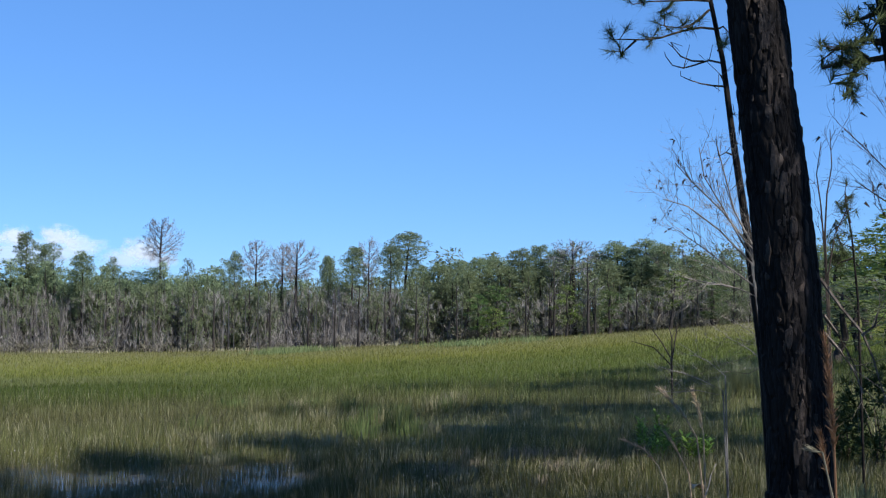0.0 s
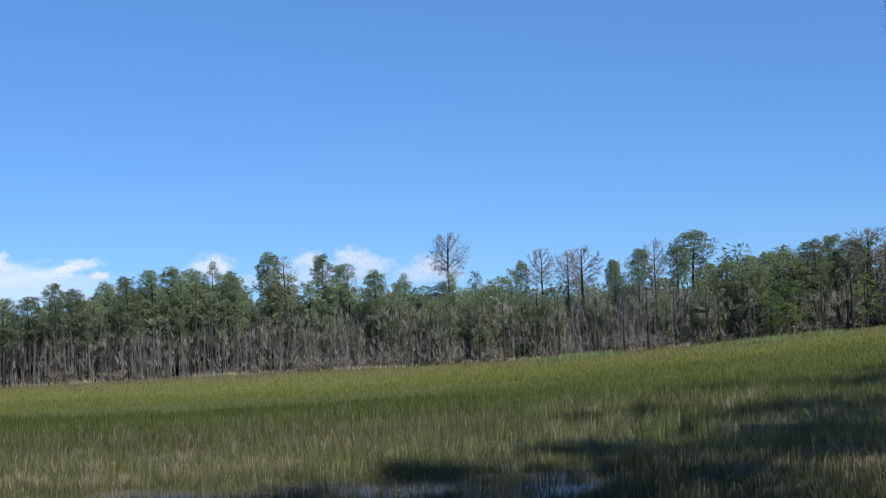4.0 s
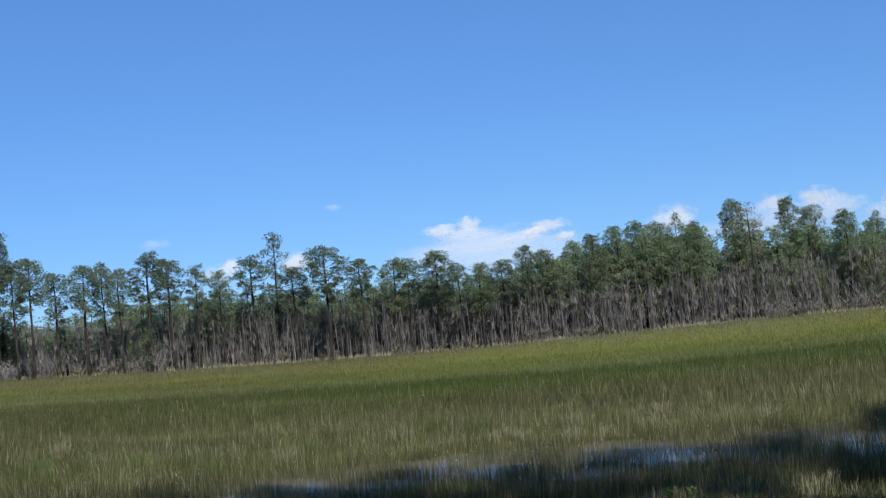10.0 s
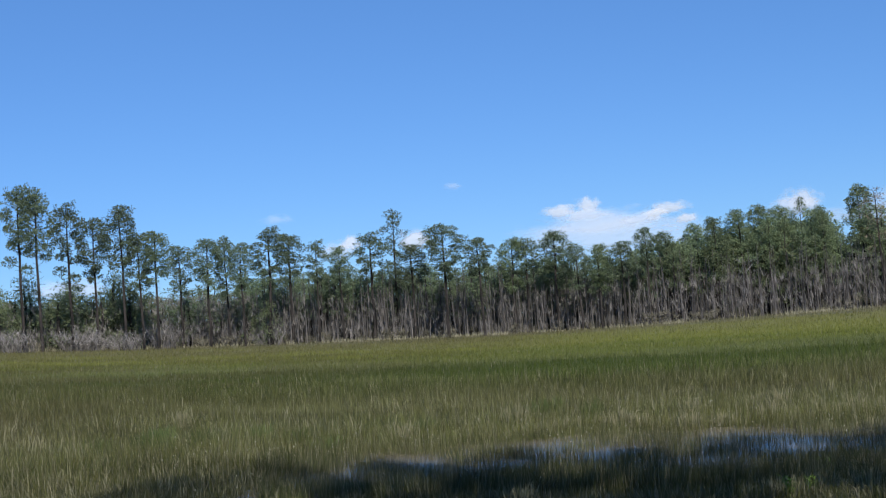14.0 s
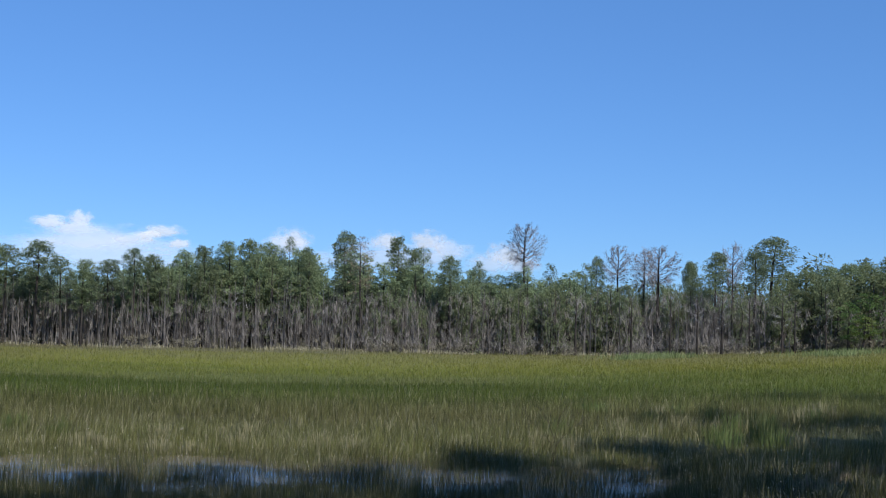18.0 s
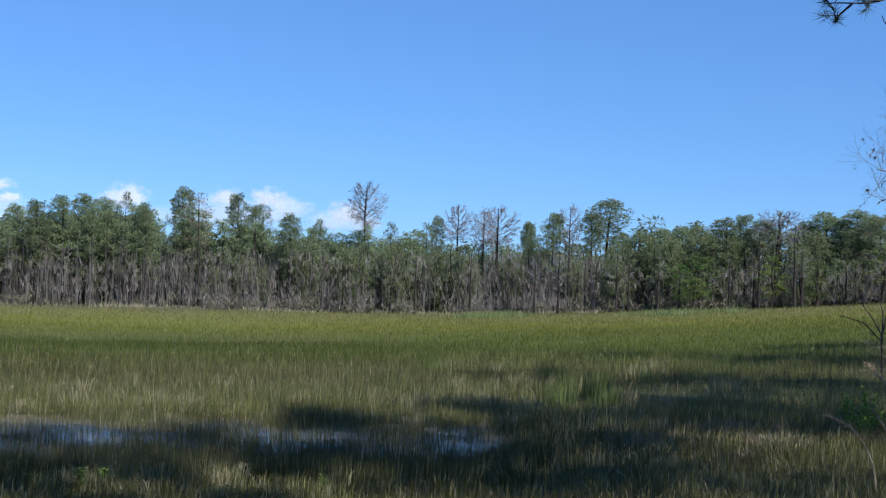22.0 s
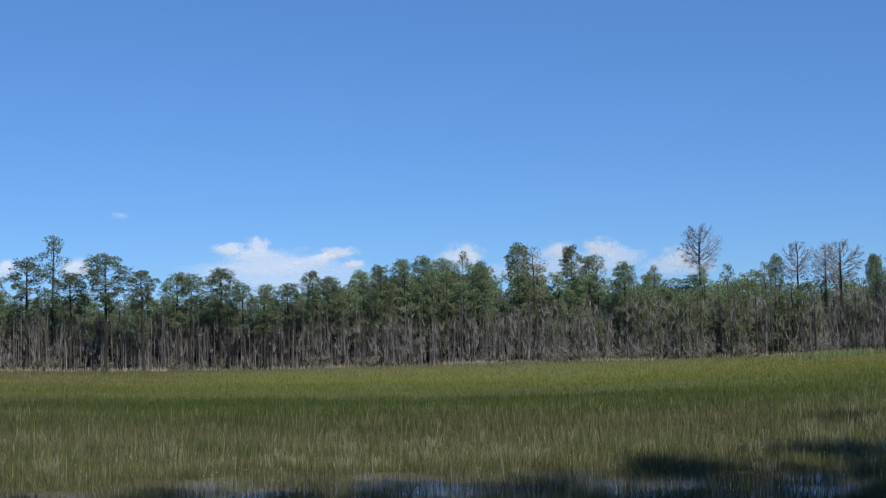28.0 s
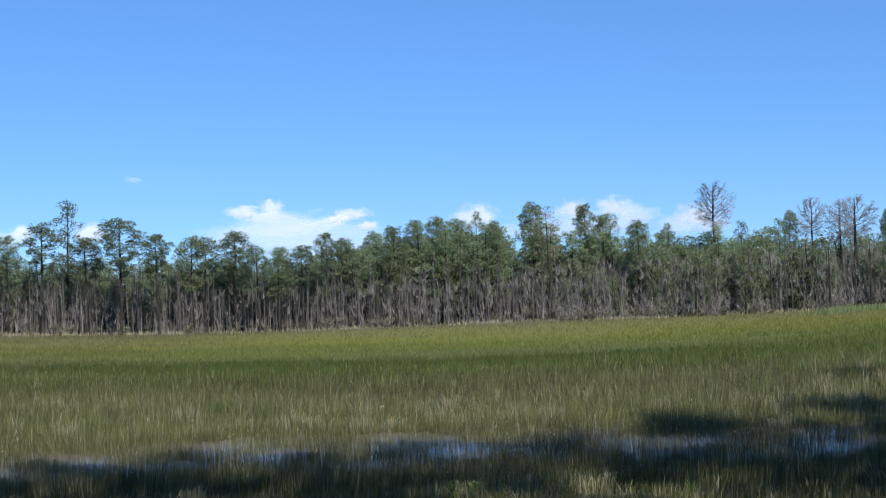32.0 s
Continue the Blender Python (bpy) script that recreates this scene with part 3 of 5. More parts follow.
def skyline(az):
    return float(np.interp(az, (-36, -33, -29, -26, -22, -17, -12, -8, -4, 0, 3, 7, 10, 15, 19, 23, 27, 31, 35, 42),
                           (3.2, 2.9, 2.6, 2.8, 3.2, 3.1, 2.8, 2.4, 2.8, 3.4, 3.3, 2.8, 2.45, 2.4, 2.5, 3.0, 3.6, 3.8, 3.4, 3.8)))


def wood():
    """The depth of the wood: its front pines one by one, the rest past counting."""
    rng = random.Random(77)
    pines, bare, leafy, row = [], [], [], 0
    for i in range(900):
        back = i < 330
        az = -42 + 87 * ((i * 0.61803) % 1.0) + rng.gauss(0, 0.3)
        r = rng.uniform(188, 215) if back else rng.uniform(168, 187)
        x, y = place(az, r)
        z = float(height(x, y))
        sk = skyline(az)
        top = sk * (rng.uniform(0.45, 0.78) if back else rng.uniform(0.42, 0.86))
        if az > 8:
            top = sk * (rng.uniform(0.66, 0.92) if back else rng.uniform(0.5, 0.98))
        if -6 < az < 1.6:
            top = sk * rng.uniform(0.62, 1.03)
        if az < -20 and not back:
            top = min(top, rng.choice((1.4, 1.8, sk * 0.6)))
        h = EYE + r * math.tan(radians(top)) - z
        mix = rng.random()
        green = float(np.interp(az, (-36, -30, -22, -8, 2, 4, 18, 21, 40), (0.7, 0.45, 0.12, 0.05, 0.08, 0.22, 0.24, 0.5, 0.5)))
        dead = float(np.interp(az, (-36, -22, -8, 2, 6, 18, 21, 40), (0.25, 0.2, 0.1, 0.12, 0.32, 0.44, 0.25, 0.18)))
        if back:
            green, dead = max(green, 0.35), dead * 0.5
        turn = rng.uniform(0, 6.28)
        k = rng.randrange(9)
        if mix < green:
            leafy.append((k, x, y, rng.uniform(0.8, 1.15) * (1.35 if back else 1.0), h / 15.5, turn))
        elif mix < green + dead and az > -16:
            bare.append((k, x, y, rng.uniform(0.65, 0.95), h / 16 * 0.9, turn))
        elif back or row >= 260:
            pines.append((k, x, y, rng.uniform(0.7, 1.0) * (1.3 if back else 1.0), h / 16, turn))
        else:
            row += 1
            w = rng.uniform(0.6, 0.95)
            t = copy_thing(YOUNG[k % 4], pose(x, y, z, 0, 0, math.degrees(turn)) @ Matrix.Diagonal((w, w, h / 16, 1)))
            tagged(t, "young slender pine in the front of the wood", "pine tree", "young pines of the wood")
    for i in range(150):
        az = rng.uniform(-6.3, 1.6) if i < 130 else rng.uniform(2.6, 3.4)
        x, y = place(az, rng.uniform(171, 190))
        h = EYE + 180 * math.tan(radians(skyline(az) * rng.uniform(0.5, 1.04))) - float(height(x, y))
        pines.append((i, x, y, rng.uniform(0.75, 1.1), h / 16, rng.uniform(0, 6.28)))
    for i in range(80):
        az = rng.uniform(-23, -6)
        x, y = place(az, rng.uniform(170, 184))
        pines.append((i, x, y, rng.uniform(0.6, 0.85), rng.uniform(0.46, 0.62), rng.uniform(0, 6.28)))
    for i in range(90):
        x, y = place(rng.uniform(3, 13), rng.uniform(171, 190))
        pines.append((i, x, y, rng.uniform(0.7, 1.1), rng.uniform(0.48, 0.72), rng.uniform(0, 6.28)))
    hedge, haze = [], []
    for i in range(170):
        az = -43 + 88 * ((i * 0.61803) % 1.0)
        x, y = place(az, rng.uniform(200, 216))
        tall = float(np.interp(az, (-24, -18, 2, 6, 18, 22), (0.42, 0.5, 0.62, 0.7, 0.7, 0.82)))
        hedge.append((i, x, y, rng.uniform(1.5, 2.2), tall * rng.uniform(0.8, 1.1), rng.uniform(0, 6.28)))
    for i in range(620):
        az = -43 + 88 * ((i * 0.61803 + 0.3) % 1.0)
        x, y = place(az, rng.uniform(172, 204))
        tall = float(np.interp(az, (-36, -24, -20, 0, 4, 18, 22, 40), (0.8, 0.9, 0.85, 0.85, 1.05, 1.1, 0.7, 0.6)))
        haze.append((i, x, y, rng.uniform(0.9, 1.5), tall * rng.uniform(0.6, 1.1), rng.uniform(0, 6.28)))
    front, brushy = [], []
    for i in range(80):
        az = rng.uniform(20, 43)
        x, y = place(az, rng.uniform(166, 180))
        front.append((i, x, y, rng.uniform(0.8, 1.5), rng.uniform(0.25, 0.6), rng.uniform(0, 6.28)))
    for i in range(46):
        az = rng.uniform(3, 21)
        x, y = place(az, rng.uniform(166, 174))
        front.append((i, x, y, rng.uniform(0.5, 1.0), rng.uniform(0.3, 0.62), rng.uniform(0, 6.28)))
    for i in range(50):
        az = rng.uniform(-43, -21)
        x, y = place(az, rng.uniform(160, 185))
        if rng.random() < 0.5:
            front.append((i, x, y, rng.uniform(0.9, 1.6), rng.uniform(0.2, 0.4), rng.uniform(0, 6.28)))
        else:
            brushy.append((i, x, y, rng.uniform(0.8, 1.3), rng.uniform(0.5, 1.0), rng.uniform(0, 6.28)))
    for i in range(34):
        x, y = place(rng.uniform(-43, -27), rng.uniform(157, 163))
        brushy.append((i, x, y, rng.uniform(0.9, 1.4), rng.uniform(0.35, 0.75), rng.uniform(0, 6.28)))
    for i in range(40):
        x, y = place(rng.uniform(-43, -27), rng.uniform(164, 176))
        front.append((i, x, y, rng.uniform(1.2, 1.7), rng.uniform(0.4, 0.62), rng.uniform(0, 6.28)))
    for i in range(80):
        az = rng.uniform(3, 24)
        x, y = place(az, rng.uniform(165, 176))
        brushy.append((i, x, y, rng.uniform(0.7, 1.2), rng.uniform(0.3, 0.8), rng.uniform(0, 6.28)))
    for i in range(80):
        x, y = place(rng.uniform(4, 22), rng.uniform(170, 184))
        brushy.append((i, x, y, rng.uniform(0.8, 1.2), rng.uniform(1.1, 1.85), rng.uniform(0, 6.28)))
    joined("green_bushes", BUSHY, front, None, "leafy green bushes along the foot of the wood", "bushes")
    joined("bare_bushes", BRUSH, brushy, None, "leafless grey bushes along the foot of the wood", "bushes")
    joined("brush_wood", BRUSH, haze, None, "leafless mauve-grey brush filling the depth of the wood", "brush")
    joined("hedge_wood", BACK, hedge, None, "low green growth filling the depth of the wood", "leafy wood")
    joined("pine_wood", YOUNG, pines, None, "close-set slender pines of the wood behind the marsh", "pine wood")
    joined("bare_wood", BARELOW, bare[:150], None, "leafless grey-brown trees of the wood behind the marsh", "bare wood")
    joined("leafy_wood", BACK, leafy, None, "green leafy trees of the wood behind the marsh", "leafy wood")


wood()
M_STRAWBRUSH = leaf_material("brush_leaves", (0.1, 0.098, 0.07), (0.23, 0.215, 0.165), 0.2)


def sapling(seed):
    """A leafless sapling 6 m high."""
    rng = random.Random(seed)
    root = new("bare_sapling")
    stem = Soup()
    line = branch_line((0, 0, -0.2), (0, 0, 1), 6.2, rng, 0, 0.05, 4)
    stem.tube(line, [0.066, 0.055, 0.043, 0.028, 0.012], 4)
    part("stem", stem, M_SAPLING, root)
    for i in range(4):
        b, a = Soup(), rng.uniform(0, 6.28)
        q = line[1].lerp(line[4], 0.15 + 0.2 * i)
        twigs(b, q, (math.cos(a) * 0.6, math.sin(a) * 0.6, 0.9), rng.uniform(0.7, 1.3), 0.024, rng, 1, 0.5, 2, 3, 0.2, 0.6)
        part("branch", b, M_SAPLING, root)
    return root


SAPLINGS = [sapling(k) for k in (171, 172, 173, 174)]


def thicket():
    """Bare saplings and brush along the foot of the wood."""
    rng = random.Random(78)
    s = Soup()
    for i in range(280):
        az = rng.uniform(-24, 21)
        x, y = place(az, rng.uniform(165.5, 171))
        k = rng.uniform(0.45, 1.1)
        t = copy_thing(SAPLINGS[i % 4], pose(x, y, float(height(x, y)), rng.gauss(0, 1.5), rng.gauss(0, 1.5), rng.uniform(0, 360)) @ Matrix.Diagonal((k ** 0.5, k ** 0.5, k, 1)))
        tagged(t, "thin leafless grey sapling at the foot of the wood", "sapling", "bare saplings of the wood edge")
    for i in range(3500):
        az = rng.uniform(-42, 43) if i < 2400 else rng.uniform(-23, 4)
        r = rng.uniform(165, 186)
        if az > 20 and rng.random() < 0.6:
            continue
        x, y = place(az, r)
        z = float(height(x, y))
        h = rng.uniform(3.5, 9.0) * float(np.interp(az, (-26, -21, 19, 22), (0.45, 1.0, 1.0, 0.7)))
        lean = rng.gauss(0, 0.14), rng.gauss(0, 0.14)
        w = rng.uniform(0.035, 0.085)
        s.tube([(x, y, z - 0.2), (x + lean[0] * 0.4, y + lean[1] * 0.4, z + h * 0.5), (x + lean[0], y + lean[1], z + h)], [w, w * 0.75, w * 0.3], 3)
        for _ in range(2):
            k = rng.uniform(0.3, 0.95)
            a = rng.uniform(0, 6.28)
            b = (x + lean[0] * k, y + lean[1] * k, z + h * k)
            ln = rng.uniform(0.5, 1.4)
            e = (b[0] + math.cos(a) * ln, b[1] + math.sin(a) * ln * 0.7, b[2] + ln * rng.uniform(0.3, 1.2))
            s.tube([b, e], [w * 0.45, w * 0.15], 3)
    ob = new("thicket", s.mesh("thicket", M_SAPLING))
    tagged(ob, "bare grey-brown saplings under the pines", "thicket", kind="stuff")
    b = Soup()
    for i in range(11500):
        az = rng.uniform(-42, 43)
        r = rng.uniform(165, 182)
        x, y = place(az, r)
        top = float(np.interp(az, (-36, -24, -20, 0, 4, 18, 22, 40), (4.5, 6.0, 5.0, 4.5, 6.5, 7.0, 4.0, 3.5)))
        z = float(height(x, y)) + rng.uniform(0.0, 1.0) ** 1.2 * top
        b.clump((x, y, z), rng.uniform(0.8, 1.5), 8, rng, 0.032, 3.2)
    ob = new("undergrowth", b.mesh("undergrowth", M_HAZE))
    tagged(ob, "leafless purple-grey undergrowth in the wood", "undergrowth", kind="stuff")
    b = Soup()
    for i in range(420):
        az = rng.uniform(-42, 43)
        r = rng.uniform(162, 172)
        x, y = place(az, r)
        z = float(height(x, y))
        size = rng.uniform(0.4, 1.2)
        for _ in range(5):
            b.clump((x + rng.gauss(0, size * 0.5), y + rng.gauss(0, size * 0.5), z + rng.uniform(0.2, size)), size * 0.7, 14, rng, 0.12, 0.8)
    ob = new("brush", b.mesh("brush", M_STRAWBRUSH))
    tagged(ob, "low grey and straw-coloured brush along the forest foot", "brush", kind="stuff")


thicket()


# ---- marsh grass ----
def blades(name, x, y, h, w, material, label, category, lean=0.25, seed=1, segments=2, sink=0.05, drift=1.3):
    rng = np.random.default_rng(seed)
    n = len(x)
    z = height(x, y) - sink
    a = rng.uniform(0, 2 * np.pi, n)
    side = np.column_stack((np.cos(a), np.sin(a), np.zeros(n)))
    b = rng.normal(0, drift, n) + 3.0 * wave(x + 7, y, 0.9) + 1.5 * wave(x, y - 5, 2.7)
    l = np.abs(rng.normal(0, lean, n)) * h
    tip = np.column_stack((x + np.cos(b) * l, y + np.sin(b) * l, z + h * np.sqrt(np.maximum(0.2, 1 - (l / h) ** 2))))
    base = np.column_stack((x, y, z))
    hw = side * (w * 0.5)[:, None]
    if segments == 2:
        mid = base * 0.5 + tip * 0.5
        mid[:, 2] += 0.12 * h
        mid[:, 0] -= np.cos(b) * l * 0.2
        mid[:, 1] -= np.sin(b) * l * 0.2
        v = np.stack((base - hw, base + hw, mid + hw * 0.8, mid - hw * 0.8, tip), 1).reshape(-1, 3)
        i = np.arange(n)[:, None] * 5
        loops = np.concatenate((i + 0, i + 1, i + 2, i + 3, i + 3, i + 2, i + 4), 1).ravel()
        starts = (np.arange(n)[:, None] * 7 + np.array([[0, 4]])).ravel()
        totals = np.tile([4, 3], n)
    else:
        v = np.stack((base - hw, base + hw, tip), 1).reshape(-1, 3)
        loops = np.arange(3 * n)
        starts = np.arange(n) * 3
        totals = np.full(n, 3)
    me = bpy.data.meshes.new(name)
    me.vertices.add(len(v))
    me.vertices.foreach_set("co", v.ravel())
    me.loops.add(len(loops))
    me.loops.foreach_set("vertex_index", loops.astype(np.int32))
    me.polygons.add(len(starts))
    me.polygons.foreach_set("loop_start", starts.astype(np.int32))
    me.polygons.foreach_set("loop_total", totals.astype(np.int32))
    me.materials.append(material)
    me.update(calc_edges=True)
    me.validate()
    return tagged(new(name, me), label, category, kind="stuff")


def scatter(n, r0, r1, a0, a1, seed, power=0.0):
    """Points in a sector; power 0 spreads them evenly in log distance, 1 more to the far side."""
    rng = np.random.default_rng(seed)
    u = rng.random(n)
    r = r0 * (r1 / r0) ** (u ** (1 / (1 + power)))
    az = np.radians(rng.uniform(a0, a1, n))
    return r * np.sin(az), r * np.cos(az), rng


def clumped(x, y, rng, s, sharp):
    """Thin out the points to leave tufts."""
    k = wave(x, y, s) * 0.5 + wave(x + 31, y - 17, s * 2.3) * 0.35 + rng.normal(0, 0.25, len(x))
    keep = k > sharp
    return x[keep], y[keep]


M_FRINGE = leaf_material("pale_fringe", (0.19, 0.182, 0.125), (0.37, 0.345, 0.25), 0.3)


M_REEDS = leaf_material("fresh_reeds", (0.085, 0.125, 0.045), (0.22, 0.265, 0.13), 0.35, 0.6, False)
M_SEED = leaf_material("seed_heads", (0.42, 0.4, 0.33), (0.66, 0.63, 0.54), 0.3, 0.6, False)


def sow():
    x, y, g = scatter(300000, 17, 36, -43, 46, 201)
    p = pool(x, y)
    keep = g.random(len(x)) > p * 0.86
    x, y = clumped(x[keep], y[keep], g, 1.9, -0.45)
    r = np.hypot(x, y)
    n = len(x)
    blades("shore_grass", x, y, g.uniform(0.12, 0.44, n) * (0.85 + 0.3 * (r > 24)), g.uniform(0.005, 0.011, n), M_SHORE,
           "short green and straw marsh grass on the wet shore", "grass", 0.75, 301)
    x, y, g = scatter(420000, 20, 36, -30, 24, 202)
    keep = pool(x, y) > 0.3
    x, y = x[keep], y[keep]
    thick = np.hypot(x, y) + 0.8 * wave(x, y, 0.8) < 25.5
    far = clumped(x[~thick], y[~thick], g, 1.5, 0.02)
    x, y = np.concatenate((x[thick], far[0])), np.concatenate((y[thick], far[1]))
    n = len(x)
    blades("water_reeds", x, y, g.uniform(0.16, 0.54, n) * np.where(np.hypot(x, y) < 25.5, 1.25, 1.1), g.uniform(0.008, 0.017, n), M_DARKREED, "thin dark reeds standing in shallow water", "reeds", 0.3, 302, 1)
    x, y, g = scatter(190000, 31, 64, -42, 44, 203)
    keep = g.random(len(x)) > pool(x, y)
    x, y = x[keep], y[keep]
    n = len(x)
    r = np.hypot(x, y)
    blades("marsh_grass", x, y, g.uniform(0.24, 0.66, n) * (1 + 0.3 * wave(x, y, 0.4)), r * 0.00028 * g.uniform(0.7, 1.5, n), M_GRASS,
           "dense green marsh sedge with brown patches", "grass", 0.55, 303, 1)
    x, y, g = scatter(105000, 22, 56, -42, 44, 204)
    r = np.hypot(x, y)
    keep = g.random(len(x)) < 0.08 + 0.92 * np.exp(-((r - 38.0) / 6.0) ** 2)
    x, y = clumped(x[keep], y[keep], g, 0.8, 0.3)
    keep = g.random(len(x)) > pool(x, y) * 0.9
    x, y = x[keep], y[keep]
    n = len(x)
    r = np.hypot(x, y)
    blades("dry_grass", x, y, g.uniform(0.28, 0.64, n), r * 0.00034 * g.uniform(0.6, 1.6, n), M_STRAW, "tall straw-coloured dry sedge stalks", "dry grass", 0.9, 304, drift=0.8)
    x, y, g = scatter(330000, 47, 176, -43, 45, 205)
    n = len(x)
    r = np.hypot(x, y)
    blades("far_marsh_grass", x, y, g.uniform(0.18, 0.42, n), r * 0.00042 * g.uniform(0.7, 1.5, n), M_FAR, "yellow-green sedge covering the far marsh", "grass", 0.4, 305, 1)
    x, y, g = scatter(1500, 23, 36, -28, 22, 209)
    keep = g.random(len(x)) < 0.15 + np.exp(-((np.hypot(x, y) - 32.0) / 1.8) ** 2)
    x, y = clumped(x[keep], y[keep], g, 0.8, -0.1)
    h, s = height(x, y), Soup()
    for px, py, pz in zip(x, y, h):
        t, k = pz + g.uniform(0.25, 0.5), g.uniform(0.006, 0.011)
        o = len(s.v)
        s.v += [(px + k, py, t), (px - k, py, t), (px, py + k, t), (px, py - k, t), (px, py, t + k * 1.6), (px, py, t - k * 1.6), (px - 0.002, py, pz), (px + 0.002, py, pz)]
        s.f += [(o, o + 2, o + 4), (o + 2, o + 1, o + 4), (o + 1, o + 3, o + 4), (o + 3, o, o + 4), (o + 2, o, o + 5), (o + 1, o + 2, o + 5), (o + 3, o + 1, o + 5), (o, o + 3, o + 5),
                (o + 6, o + 7, o + 5)]
    tagged(new("seed_heads", s.mesh("seed_heads", M_SEED)), "tiny pale seed heads on sedge stems by the water", "seed heads", kind="stuff")
    x, y, g = scatter(13000, 161, 168, -40, 20, 206)
    x, y = clumped(x, y, g, 0.35, 0.1)
    n = len(x)
    blades("edge_grass", x, y, g.uniform(0.25, 0.7, n), g.uniform(0.06, 0.14, n), M_FRINGE, "pale straw grass fringing the forest", "dry grass", 0.3, 306, 1)

    g = np.random.default_rng(207)
    a = np.radians(np.concatenate((g.normal(15.0, 1.0, 3500), g.normal(24.0, 1.4, 5000))))
    q = g.normal(147, 2.4, len(a)) + 2.0 * np.sin(a * 90)
    x, y = clumped(q * np.sin(a), q * np.cos(a), g, 0.35, 0.12)
    n = len(x)
    blades("green_reeds", x, y, g.uniform(0.4, 0.95, n), g.uniform(0.05, 0.1, n), M_REEDS, "patch of fresh green reeds near the forest foot", "reeds", 0.3, 307, 1)


sow()


# ---- clouds ----
def cloud_material(name, dense, edge, base, ragged=1.0):
    """Cloud stuff thinning out towards a ragged rim, and more softly towards its base."""
    m, nt, b = mat(name, 1.0, 0.0)
    b.inputs["Base Color"].default_value = (*base, 1)
    tc = nt.nodes.new("ShaderNodeTexCoord")
    info = nt.nodes.new("ShaderNodeObjectInfo")
    shift = nt.nodes.new("ShaderNodeVectorMath")
    nt.links.new(tc.outputs["Object"], shift.inputs[0])
    comb = nt.nodes.new("ShaderNodeCombineXYZ")
    nt.links.new(math_node(nt, "MULTIPLY", info.outputs["Random"], 90.0), comb.inputs[1])
    nt.links.new(comb.outputs[0], shift.inputs[1])
    n = noise_node(nt, 2.1, 7.0, shift.outputs[0], (1.0, 1.0, 0.8), 0.62)
    sep = nt.nodes.new("ShaderNodeSeparateXYZ")
    nt.links.new(tc.outputs["Object"], sep.inputs[0])
    px = math_node(nt, "POWER", math_node(nt, "ABSOLUTE", sep.outputs[0]), 2.0)
    pz = math_node(nt, "POWER", math_node(nt, "ABSOLUTE", sep.outputs[2]), 2.0)
    d = math_node(nt, "SQRT", math_node(nt, "ADD", px, pz))
    k = math_node(nt, "ADD", math_node(nt, "SUBTRACT", 0.95, d), math_node(nt, "MULTIPLY_ADD", n, ragged, -0.5 * ragged))
    a = smooth_range(nt, k, 0.0, edge)
    a = math_node(nt, "MULTIPLY", a, smooth_range(nt, math_node(nt, "MULTIPLY_ADD", n, 0.5, sep.outputs[2]), -0.75, 0.15))
    nt.links.new(math_node(nt, "MULTIPLY", a, dense), b.inputs["Alpha"])
    return m


def clouds():
    """Low cumulus: each a soft veil with brighter rounded heads on it (bearing, elevation, width and height in degrees)."""
    head = cloud_material("cloud_head", 0.7, 0.7, (0.485, 0.5, 0.53), 1.5)
    veil = cloud_material("cloud_veil", 0.5, 0.7, (0.46, 0.5, 0.575), 1.6)
    wisp = cloud_material("cloud_wisp", 0.24, 0.8, (0.46, 0.5, 0.575), 1.8)
    R = 2600.0
    nx, nz = 16, 8
    verts = [(i / nx * 2 - 1, 0.25 * ((i / nx * 2 - 1) ** 2 + (j / nz * 2 - 1) ** 2), j / nz * 2 - 1) for j in range(nz + 1) for i in range(nx + 1)]
    faces = [(o, o + 1, o + nx + 2, o + nx + 1) for j in range(nz) for o in range(j * (nx + 1), j * (nx + 1) + nx)]
    for k, (az, el, w, h, soft) in enumerate((
            (-7.3, 2.9, 9.4, 2.6, 1), (-7.9, 3.55, 5.5, 1.6, 1), (-9.5, 4.15, 1.9, 0.75, 0), (-8.35, 4.3, 1.4, 0.95, 0), (-8.5, 3.95, 2.6, 0.8, 1), (-5.0, 3.95, 2.2, 0.75, 0), (-5.6, 3.75, 1.4, 0.6, 0),
            (-6.2, 3.6, 2.4, 0.8, 1), (-4.3, 3.45, 1.3, 0.6, 0),
            (0.35, 3.75, 1.9, 1.3, 0), (0.0, 3.4, 2.6, 1.3, 1), (6.0, 3.85, 1.9, 1.2, 0), (4.3, 3.8, 1.6, 1.1, 0), (6.9, 3.5, 2.4, 1.2, 1), (9.35, 3.3, 2.0, 1.5, 0), (4.6, 3.1, 9.0, 1.7, 1), (8.6, 2.95, 2.4, 1.3, 1), (10.0, 2.9, 1.8, 1.3, 1),
            (-15.7, 3.35, 1.8, 1.2, 0), (-18.4, 3.4, 1.2, 0.9, 0), (-19.0, 3.1, 2.0, 1.0, 1), (-13.9, 5.45, 0.9, 0.42, 2), (-21.4, 4.55, 1.5, 0.55, 2), (-30.0, 2.2, 5.0, 1.2, 1))):
        x, y = place(az, R - 3 * k)
        ob = mesh_object("cloud", verts, faces, (head, veil, wisp)[soft], smooth=True)
        ob.matrix_world = pose(x, y, EYE + R * math.tan(radians(el)), 0, 0, -az) @ Matrix.Diagonal((R * math.tan(radians(w / 2)), 8, R * math.tan(radians(h / 2)), 1))
        ob.visible_shadow = False
        tagged(ob, "soft pale veil of low cumulus cloud" if soft else "bright rounded cumulus head low over the trees", "cloud", "low clouds", "structure")


clouds()
